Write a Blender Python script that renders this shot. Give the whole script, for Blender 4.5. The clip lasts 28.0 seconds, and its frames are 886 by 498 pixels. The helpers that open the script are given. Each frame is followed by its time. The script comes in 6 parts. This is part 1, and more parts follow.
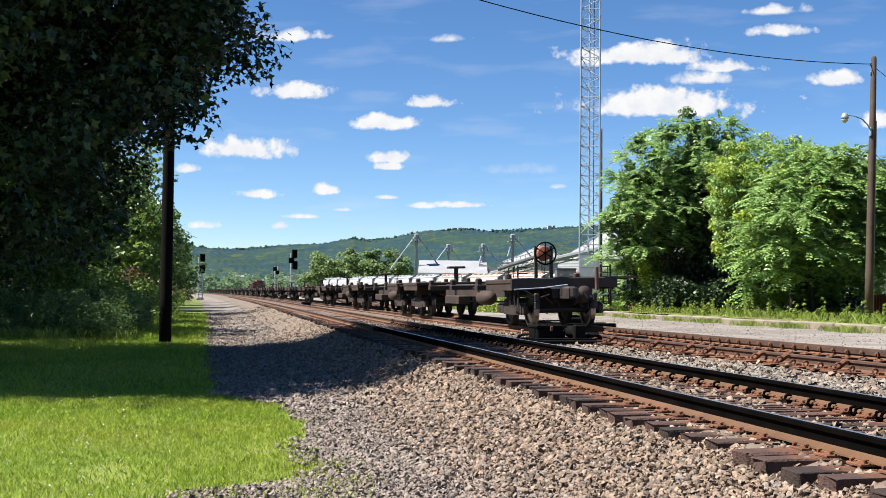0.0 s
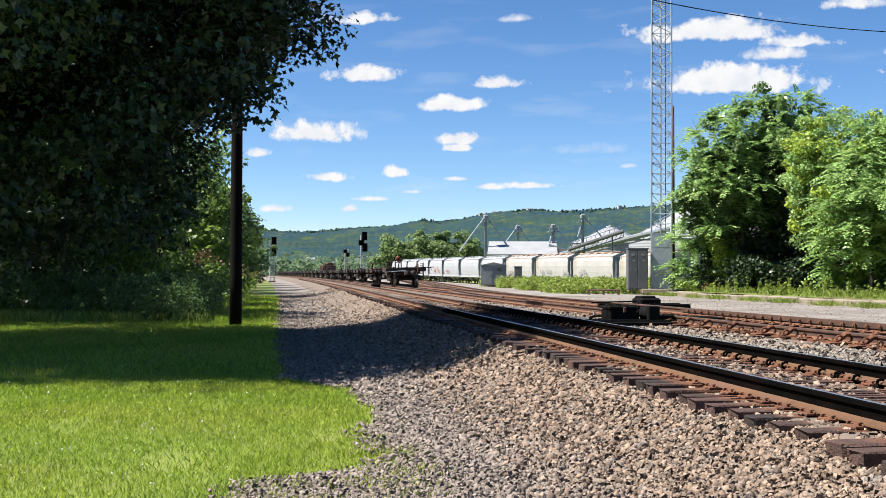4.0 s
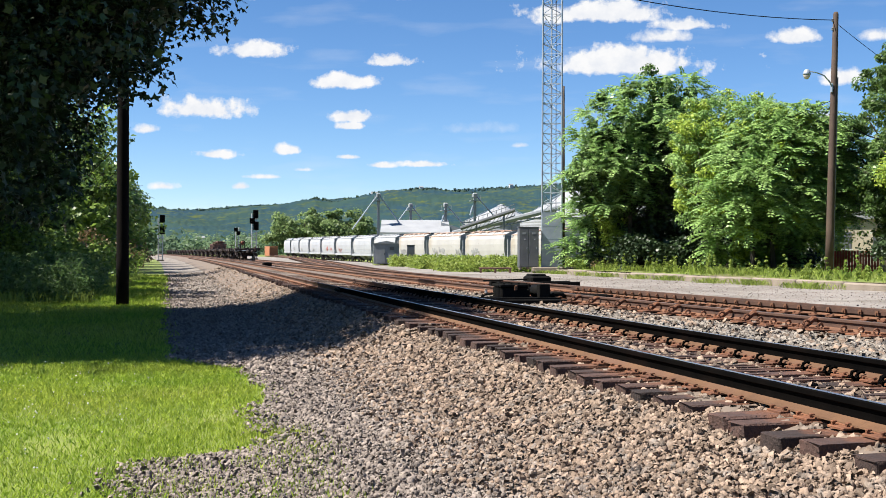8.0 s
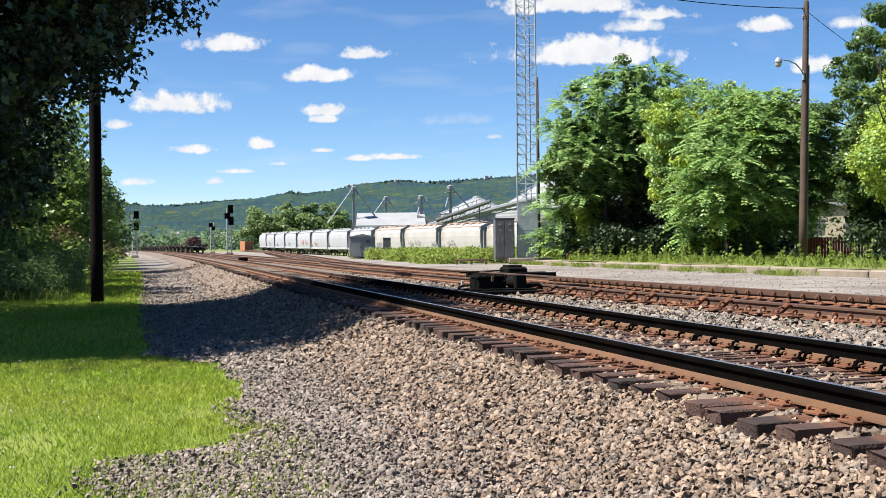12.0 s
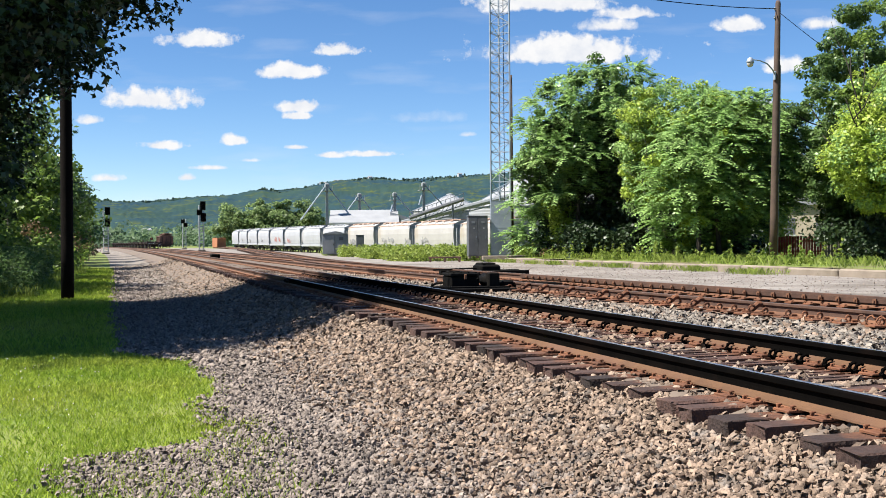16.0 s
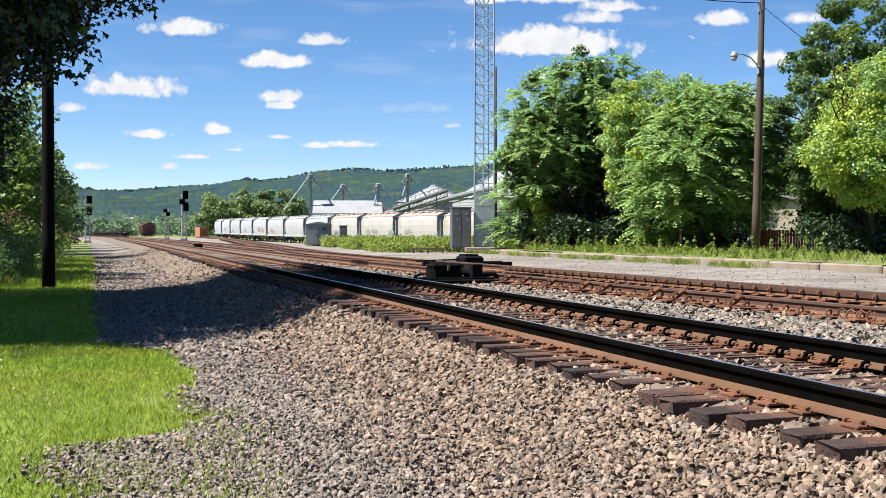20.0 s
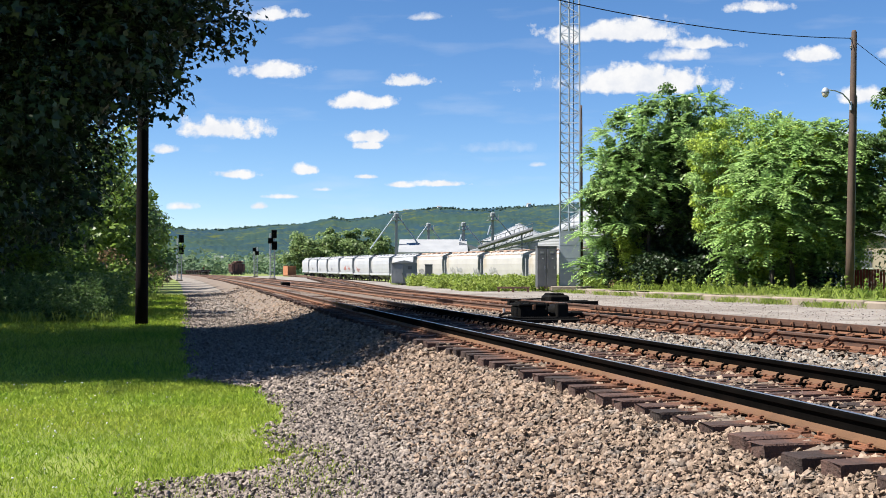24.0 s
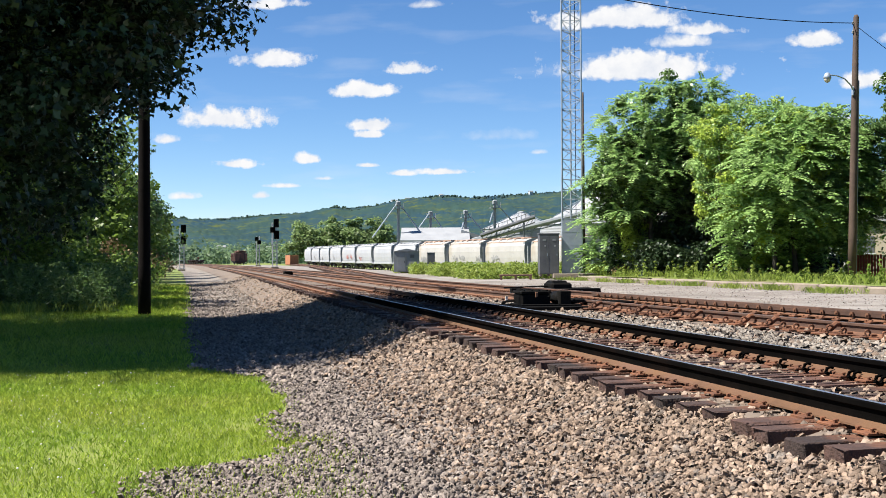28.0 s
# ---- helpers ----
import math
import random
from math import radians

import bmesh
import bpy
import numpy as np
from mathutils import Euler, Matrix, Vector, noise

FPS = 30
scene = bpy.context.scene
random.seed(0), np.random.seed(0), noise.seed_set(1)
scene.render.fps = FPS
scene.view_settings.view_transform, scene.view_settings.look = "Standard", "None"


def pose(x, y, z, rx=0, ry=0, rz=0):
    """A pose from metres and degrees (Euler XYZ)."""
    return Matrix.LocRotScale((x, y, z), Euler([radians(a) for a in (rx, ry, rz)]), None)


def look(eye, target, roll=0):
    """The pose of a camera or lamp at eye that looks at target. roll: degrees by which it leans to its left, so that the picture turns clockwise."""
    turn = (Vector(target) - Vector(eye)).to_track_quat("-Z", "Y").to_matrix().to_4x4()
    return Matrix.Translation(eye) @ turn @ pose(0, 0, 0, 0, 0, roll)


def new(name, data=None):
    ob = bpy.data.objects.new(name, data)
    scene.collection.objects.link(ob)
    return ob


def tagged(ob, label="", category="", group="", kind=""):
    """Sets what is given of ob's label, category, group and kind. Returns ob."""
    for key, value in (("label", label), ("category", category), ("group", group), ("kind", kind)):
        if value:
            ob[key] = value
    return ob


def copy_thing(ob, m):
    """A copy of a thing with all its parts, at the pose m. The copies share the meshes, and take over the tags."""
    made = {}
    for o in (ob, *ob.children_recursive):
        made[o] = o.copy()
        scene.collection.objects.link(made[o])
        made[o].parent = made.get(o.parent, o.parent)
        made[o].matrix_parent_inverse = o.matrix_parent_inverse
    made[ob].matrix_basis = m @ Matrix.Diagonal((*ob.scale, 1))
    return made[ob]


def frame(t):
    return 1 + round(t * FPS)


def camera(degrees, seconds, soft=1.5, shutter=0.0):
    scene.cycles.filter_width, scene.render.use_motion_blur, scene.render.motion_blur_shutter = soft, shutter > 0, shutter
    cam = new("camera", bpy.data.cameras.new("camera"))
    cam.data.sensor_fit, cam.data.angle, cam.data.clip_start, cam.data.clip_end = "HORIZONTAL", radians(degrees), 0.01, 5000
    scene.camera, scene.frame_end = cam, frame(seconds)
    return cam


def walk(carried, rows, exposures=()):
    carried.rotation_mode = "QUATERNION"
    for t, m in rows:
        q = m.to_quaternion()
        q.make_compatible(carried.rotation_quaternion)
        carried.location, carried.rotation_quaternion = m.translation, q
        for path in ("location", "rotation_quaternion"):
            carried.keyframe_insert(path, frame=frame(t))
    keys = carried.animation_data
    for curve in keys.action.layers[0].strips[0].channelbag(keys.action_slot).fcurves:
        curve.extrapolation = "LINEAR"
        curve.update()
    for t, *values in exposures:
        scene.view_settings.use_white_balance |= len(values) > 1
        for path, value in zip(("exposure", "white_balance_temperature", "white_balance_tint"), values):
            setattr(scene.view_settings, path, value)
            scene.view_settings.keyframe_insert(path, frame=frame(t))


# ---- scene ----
F_DEG = 43.3
EYE = (0.0, 0.0, 1.6)
cam = camera(F_DEG, 28.0, 0.7)
# seconds, step back, yaw, pitch, roll
PATH = [
    (0.0, 0.40, -11.495, 2.257, -0.620),
    (0.5, 0.37, -9.631, 2.894, -0.742),
    (1.0, 0.34, -9.177, 3.133, -0.793),
    (1.5, 0.30, -8.845, 2.606, -0.905),
    (2.0, 0.25, -7.877, 2.270, -0.734),
    (2.5, 0.15, -6.550, 2.230, -0.400),
    (3.0, 0.03, -6.517, 2.070, -0.420),
    (3.5, 0.00, -7.302, 1.617, -0.341),
    (5.5, 0.00, -9.940, 0.533, -0.026),
    (6.0, 0.00, -12.391, 0.260, -0.376),
    (6.5, 0.00, -12.878, 0.536, 0.250),
    (7.0, 0.00, -12.901, 0.392, 0.048),
    (7.5, 0.00, -12.975, 0.302, 0.091),
    (8.0, 0.00, -13.420, 0.189, -0.179),
    (8.5, 0.00, -13.430, 0.061, -0.285),
    (9.0, 0.00, -13.323, 0.007, -0.413),
    (9.5, 0.00, -13.629, -0.111, -0.284),
    (10.0, 0.00, -13.671, -0.148, -0.355),
    (10.5, 0.00, -13.781, -0.172, -0.267),
    (11.0, 0.00, -14.404, -0.101, 0.167),
    (11.5, 0.00, -14.650, -0.121, 0.553),
    (12.0, 0.00, -14.648, -0.217, 0.641),
    (12.5, 0.00, -14.803, -0.363, 0.675),
    (13.0, 0.00, -15.356, -0.428, 0.593),
    (13.5, 0.00, -15.588, -0.510, 0.679),
    (15.5, 0.00, -15.754, -0.358, 0.134),
    (16.0, 0.00, -16.017, -0.357, 0.427),
    (16.5, 0.00, -16.147, -0.412, 0.335),
    (17.0, 0.00, -16.337, -0.527, 0.003),
    (17.5, 0.00, -16.449, -0.538, 0.050),
    (18.0, 0.00, -16.393, -0.515, -0.128),
    (18.5, 0.00, -16.233, -0.553, -0.031),
    (19.0, 0.00, -16.231, -0.602, -0.015),
    (19.5, 0.00, -16.673, -0.692, -0.108),
    (20.0, 0.00, -16.870, -0.810, 0.000),
    (20.5, 0.00, -16.945, -0.905, -0.202),
    (22.5, 0.00, -16.442, 0.016, 0.216),
    (22.7, 0.00, -14.400, 0.620, 0.150),
    (22.9, 0.00, -12.850, 1.080, 0.070),
    (23.0, 0.00, -12.627, 1.136, 0.031),
    (23.5, 0.00, -12.453, 1.142, 0.064),
    (24.0, 0.00, -12.501, 1.183, -0.084),
    (24.5, 0.00, -12.462, 1.170, 0.033),
    (25.0, 0.00, -12.290, 1.084, 0.171),
    (25.5, 0.00, -12.261, 0.933, 0.399),
    (26.0, 0.00, -12.230, 0.817, 0.311),
    (26.5, 0.00, -12.207, 0.758, 0.405),
    (27.0, 0.00, -12.233, 0.716, 0.233),
    (27.5, 0.00, -12.344, 0.650, 0.230),
    (28.0, 0.00, -12.382, 0.572, 0.290),
]


def cam_row(t, back, yaw, pitch, roll):
    a = radians(yaw)
    return (t, pose(EYE[0] + back * math.sin(a), EYE[1] - back * math.cos(a), EYE[2], 90 + pitch, roll, yaw))


walk(cam, [cam_row(*r) for r in PATH])

# ---------------- light ----------------
SUN_FROM = Vector((-1.0, 0.03, 0.0)).normalized()
SUN_EL = radians(54)
sun = new("sun", bpy.data.lights.new("sun", "SUN"))
sun.data.energy, sun.data.angle, sun.data.color = 6.5, radians(0.55), (1.0, 0.95, 0.86)
sun.matrix_basis = look((0, 0, 0), -(SUN_FROM * math.cos(SUN_EL) + Vector((0, 0, math.sin(SUN_EL)))))
sun.location = (-40, 20, 60)
scene.view_settings.exposure = 1.0


CLOUD_YAW = 16.87
# direction as tangents right and up of the cloud axis, half sizes, density
CLOUDS = [
    (-0.2775, 0.1280, 0.0559, 0.0165, 1.60),
    (-0.2343, 0.1823, 0.0401, 0.0127, 1.50),
    (-0.1475, 0.1526, 0.0365, 0.0108, 1.50),
    (-0.1121, 0.1720, 0.0243, 0.0095, 1.50),
    (-0.1395, 0.1218, 0.0219, 0.0089, 1.50),
    (-0.1436, 0.1136, 0.0134, 0.0051, 1.40),
    (-0.2716, 0.0884, 0.0231, 0.0070, 1.40),
    (-0.2008, 0.0916, 0.0158, 0.0063, 1.30),
    (-0.1462, 0.0858, 0.0122, 0.0032, 1.20),
    (-0.1173, 0.0784, 0.0158, 0.0044, 1.20),
    (-0.0769, 0.0792, 0.0255, 0.0051, 1.40),
    (0.1015, 0.1677, 0.1003, 0.0190, 1.70),
    (0.2555, 0.1899, 0.0316, 0.0108, 1.40),
    (0.1580, 0.2024, 0.0377, 0.0089, 1.40),
    (0.0737, 0.2120, 0.0729, 0.0152, 1.50),
    (0.2936, 0.1541, 0.0267, 0.0127, 1.30),
    (-0.2221, 0.0681, 0.0231, 0.0032, 0.80),
    (-0.2439, 0.0595, 0.0122, 0.0051, 1.00),
    (-0.3306, 0.1113, 0.0134, 0.0063, 1.00),
    (-0.3157, 0.0595, 0.0134, 0.0051, 0.90),
    (-0.0324, 0.1106, 0.0425, 0.0089, 0.22),
    (0.2608, 0.1207, 0.0267, 0.0089, 0.90),
    (0.1897, 0.2517, 0.0425, 0.0089, 1.10),
    (0.1999, 0.2341, 0.0334, 0.0089, 1.20),
    (-0.0929, 0.2298, 0.0231, 0.0057, 0.60),
    (-0.2342, 0.2339, 0.0365, 0.0095, 1.20),
    (0.0485, 0.1664, 0.0243, 0.0076, 0.50),
    (0.1896, 0.2768, 0.0425, 0.0089, 0.70),
    (-0.1867, 0.0746, 0.0134, 0.0032, 0.70),
    (0.3212, 0.1913, 0.0243, 0.0089, 0.80),
    (0.1343, 0.1913, 0.0365, 0.0089, 0.90),
    (0.0081, 0.0959, 0.0097, 0.0032, 0.50),
]


def make_world():
    w = bpy.data.worlds.new("sky")
    scene.world = w
    w.use_nodes = True
    nt = w.node_tree
    nt.nodes.clear()
    out = nt.nodes.new("ShaderNodeOutputWorld")
    bg = nt.nodes.new("ShaderNodeBackground")
    sky = nt.nodes.new("ShaderNodeTexSky")
    sky.sky_type = "NISHITA"
    sky.sun_disc = False
    sky.sun_elevation = SUN_EL
    sky.sun_rotation = math.atan2(SUN_FROM.x, SUN_FROM.y)
    sky.altitude, sky.air_density, sky.dust_density, sky.ozone_density = 2600, 1.0, 0.0, 2.5
    tc = nt.nodes.new("ShaderNodeTexCoord")
    rot = nt.nodes.new("ShaderNodeVectorRotate")
    rot.rotation_type = "Z_AXIS"
    rot.inputs["Angle"].default_value = radians(CLOUD_YAW)
    nt.links.new(tc.outputs["Generated"], rot.inputs["Vector"])
    sep = nt.nodes.new("ShaderNodeSeparateXYZ")
    nt.links.new(rot.outputs[0], sep.inputs[0])

    def m(op, a, b=None, clamp=False):
        n = nt.nodes.new("ShaderNodeMath")
        n.operation, n.use_clamp = op, clamp
        for i, v in enumerate((a, b)):
            if v is None:
                continue
            if isinstance(v, (int, float)):
                n.inputs[i].default_value = v
            else:
                nt.links.new(v, n.inputs[i])
        return n.outputs[0]

    ahead = m("MAXIMUM", sep.outputs[1], 0.05)
    comb = nt.nodes.new("ShaderNodeCombineXYZ")
    nt.links.new(m("DIVIDE", sep.outputs[0], ahead), comb.inputs[0])
    nt.links.new(m("DIVIDE", sep.outputs[2], ahead), comb.inputs[1])
    # billows: two scales of noise
    def fbm(scale, detail, rough):
        n = nt.nodes.new("ShaderNodeTexNoise")
        n.inputs["Scale"].default_value = scale
        n.inputs["Detail"].default_value = detail
        n.inputs["Roughness"].default_value = rough
        nt.links.new(comb.outputs[0], n.inputs["Vector"])
        return n.outputs["Fac"]
    billow = m("SUBTRACT", fbm(42, 7, 0.62), 0.5)
    broad = m("SUBTRACT", fbm(14, 3, 0.5), 0.5)
    edge = m("ADD", m("MULTIPLY", billow, 2.3), m("MULTIPLY", broad, 1.3))
    best = None
    for cu, cv, ru, rv, dense in CLOUDS:
        off = nt.nodes.new("ShaderNodeVectorMath")
        off.operation = "SUBTRACT"
        nt.links.new(comb.outputs[0], off.inputs[0])
        off.inputs[1].default_value = (cu, cv, 0)
        mul = nt.nodes.new("ShaderNodeVectorMath")
        mul.operation = "MULTIPLY"
        nt.links.new(off.outputs[0], mul.inputs[0])
        mul.inputs[1].default_value = (1 / ru, 1 / rv, 0)
        # flat below, domed above
        cut = nt.nodes.new("ShaderNodeSeparateXYZ")
        nt.links.new(mul.outputs[0], cut.inputs[0])
        down = m("MAXIMUM", cut.outputs[1], m("MULTIPLY", cut.outputs[1], -1.8))
        far = m("SQRT", m("ADD", m("MULTIPLY", cut.outputs[0], cut.outputs[0]), m("MULTIPLY", down, down)))
        v = m("MULTIPLY", m("ADD", m("SUBTRACT", 0.93, far), edge), dense * 1.7, True)
        best = v if best is None else m("MAXIMUM", best, v)
    # thin streaks low over the valley
    stretch = nt.nodes.new("ShaderNodeVectorMath")
    stretch.operation = "MULTIPLY"
    stretch.inputs[1].default_value = (9, 46, 1)
    nt.links.new(comb.outputs[0], stretch.inputs[0])
    veil = nt.nodes.new("ShaderNodeTexNoise")
    veil.inputs["Scale"].default_value = 1.0
    veil.inputs["Detail"].default_value = 6
    nt.links.new(stretch.outputs[0], veil.inputs["Vector"])
    thin = m("MULTIPLY", m("MULTIPLY", m("SUBTRACT", veil.outputs["Fac"], 0.53), 1.6, True), 0.45)
    cover = m("MAXIMUM", best, thin)
    front = m("MULTIPLY", m("SUBTRACT", sep.outputs[1], 0.15), 6.0, True)
    cover = m("MULTIPLY", cover, front)
    shade = nt.nodes.new("ShaderNodeMix")
    shade.data_type = "RGBA"
    nt.links.new(m("MULTIPLY", m("ADD", billow, 0.35), 2.2, True), shade.inputs["Factor"])
    shade.inputs["A"].default_value = (6.6, 7.2, 8.4, 1)
    shade.inputs["B"].default_value = (9.6, 9.6, 9.7, 1)
    mix = nt.nodes.new("ShaderNodeMix")
    mix.data_type = "RGBA"
    nt.links.new(cover, mix.inputs["Factor"])
    deep = nt.nodes.new("ShaderNodeHueSaturation")
    deep.inputs["Saturation"].default_value = 1.19
    deep.inputs["Value"].default_value = 1.42
    nt.links.new(sky.outputs[0], deep.inputs["Color"])
    tint = nt.nodes.new("ShaderNodeMix")
    tint.data_type, tint.blend_type = "RGBA", "MULTIPLY"
    tint.inputs["Factor"].default_value = 1.0
    tint.inputs["B"].default_value = (0.98, 1.0, 1.06, 1)
    nt.links.new(deep.outputs[0], tint.inputs["A"])
    nt.links.new(tint.outputs["Result"], mix.inputs["A"])
    nt.links.new(shade.outputs["Result"], mix.inputs["B"])
    nt.links.new(mix.outputs["Result"], bg.inputs[0])
    bg.inputs[1].default_value = 0.0505
    nt.links.new(bg.outputs[0], out.inputs[0])


make_world()

# ---------------- materials ----------------
ALBEDO = 0.66


def mat(name, a, b, scale=6.0, rough=0.8, bump=0.3, fine=40.0, metal=0.0, spread=0.0, island=False, third=None, detail=4.0, rough2=None, spec=0.5):
    """Two tones in noise of two scales with bump; spread: shift of brightness from piece to piece."""
    a, b = (tuple(c * ALBEDO for c in v) for v in (a, b))
    third = third and tuple(c * ALBEDO for c in third)
    m = bpy.data.materials.new(name)
    m.use_nodes = True
    nt = m.node_tree
    bsdf = nt.nodes["Principled BSDF"]
    tc = nt.nodes.new("ShaderNodeTexCoord")

    def noise_node(s, d=detail):
        n = nt.nodes.new("ShaderNodeTexNoise")
        n.inputs["Scale"].default_value = s
        n.inputs["Detail"].default_value = d
        n.inputs["Roughness"].default_value = 0.62
        nt.links.new(tc.outputs["Object"], n.inputs["Vector"])
        return n.outputs["Fac"]

    def mixc(fac, c1, c2):
        x = nt.nodes.new("ShaderNodeMix")
        x.data_type = "RGBA"
        nt.links.new(fac, x.inputs["Factor"])
        for c, k in ((c1, "A"), (c2, "B")):
            if isinstance(c, tuple):
                x.inputs[k].default_value = (*c, 1)
            else:
                nt.links.new(c, x.inputs[k])
        return x.outputs["Result"]

    def ramp(fac, lo, hi):
        r = nt.nodes.new("ShaderNodeMapRange")
        r.inputs["From Min"].default_value, r.inputs["From Max"].default_value = lo, hi
        nt.links.new(fac, r.inputs["Value"])
        return r.outputs[0]

    big, small = noise_node(scale), noise_node(fine, 3.0)
    col = mixc(ramp(big, 0.34, 0.66), a, b)
    dark = tuple(c * 0.55 for c in a)
    col = mixc(ramp(small, 0.62, 0.80), col, dark)
    if third:
        col = mixc(ramp(noise_node(scale * 0.37 + 0.03), 0.52, 0.68), col, third)
    if spread:
        src = nt.nodes.new("ShaderNodeNewGeometry").outputs["Random Per Island"] if island else nt.nodes.new("ShaderNodeObjectInfo").outputs["Random"]
        hsv = nt.nodes.new("ShaderNodeHueSaturation")
        nt.links.new(col, hsv.inputs["Color"])
        rr = nt.nodes.new("ShaderNodeMapRange")
        rr.inputs["To Min"].default_value, rr.inputs["To Max"].default_value = 1 - spread, 1 + spread
        nt.links.new(src, rr.inputs["Value"])
        nt.links.new(rr.outputs[0], hsv.inputs["Value"])
        col = hsv.outputs["Color"]
    nt.links.new(col, bsdf.inputs["Base Color"])
    bsdf.inputs["Metallic"].default_value = metal
    bsdf.inputs["Specular IOR Level"].default_value = spec
    r2 = nt.nodes.new("ShaderNodeMapRange")
    r2.inputs["To Min"].default_value, r2.inputs["To Max"].default_value = max(0.05, rough - 0.1), rough2 if rough2 else min(1, rough + 0.1)
    nt.links.new(big, r2.inputs["Value"])
    nt.links.new(r2.outputs[0], bsdf.inputs["Roughness"])
    if bump:
        bp = nt.nodes.new("ShaderNodeBump")
        bp.inputs["Strength"].default_value = bump
        bp.inputs["Distance"].default_value = 0.02
        nt.links.new(small, bp.inputs["Height"])
        nt.links.new(bp.outputs[0], bsdf.inputs["Normal"])
    return m


def leaf_mat(name, a, b, glow=0.35, spread=0.35, rough=0.45, patch=0.45):
    """Leaves: two greens by island, light passing through the blade."""
    a, b = (tuple(c * ALBEDO for c in v) for v in (a, b))
    m = bpy.data.materials.new(name)
    m.use_nodes = True
    nt = m.node_tree
    bsdf = nt.nodes["Principled BSDF"]
    out = nt.nodes["Material Output"]
    geo = nt.nodes.new("ShaderNodeNewGeometry")
    tc = nt.nodes.new("ShaderNodeTexCoord")
    n = nt.nodes.new("ShaderNodeTexNoise")
    n.inputs["Scale"].default_value = patch
    n.inputs["Detail"].default_value = 3
    nt.links.new(tc.outputs["Object"], n.inputs["Vector"])
    add = nt.nodes.new("ShaderNodeMath")
    add.operation = "MULTIPLY_ADD"
    nt.links.new(geo.outputs["Random Per Island"], add.inputs[0])
    add.inputs[1].default_value = 0.6
    sub = nt.nodes.new("ShaderNodeMath")
    sub.operation = "MULTIPLY_ADD"
    nt.links.new(n.outputs["Fac"], sub.inputs[0])
    sub.inputs[1].default_value, sub.inputs[2].default_value = 1.8, -0.7
    nt.links.new(sub.outputs[0], add.inputs[2])
    mix = nt.nodes.new("ShaderNodeMix")
    mix.data_type = "RGBA"
    nt.links.new(add.outputs[0], mix.inputs["Factor"])
    mix.inputs["A"].default_value, mix.inputs["B"].default_value = (*a, 1), (*b, 1)
    hsv = nt.nodes.new("ShaderNodeHueSaturation")
    nt.links.new(mix.outputs["Result"], hsv.inputs["Color"])
    rr = nt.nodes.new("ShaderNodeMapRange")
    rr.inputs["To Min"].default_value, rr.inputs["To Max"].default_value = 1 - spread, 1 + spread
    nt.links.new(geo.outputs["Random Per Island"], rr.inputs["Value"])
    nt.links.new(rr.outputs[0], hsv.inputs["Value"])
    nt.links.new(hsv.outputs["Color"], bsdf.inputs["Base Color"])
    bsdf.inputs["Roughness"].default_value = rough
    bsdf.inputs["Specular IOR Level"].default_value = 0.35
    tr = nt.nodes.new("ShaderNodeBsdfTranslucent")
    nt.links.new(hsv.outputs["Color"], tr.inputs["Color"])
    ms = nt.nodes.new("ShaderNodeMixShader")
    ms.inputs[0].default_value = glow
    nt.links.new(bsdf.outputs[0], ms.inputs[1])
    nt.links.new(tr.outputs[0], ms.inputs[2])
    nt.links.new(ms.outputs[0], out.inputs["Surface"])
    return m


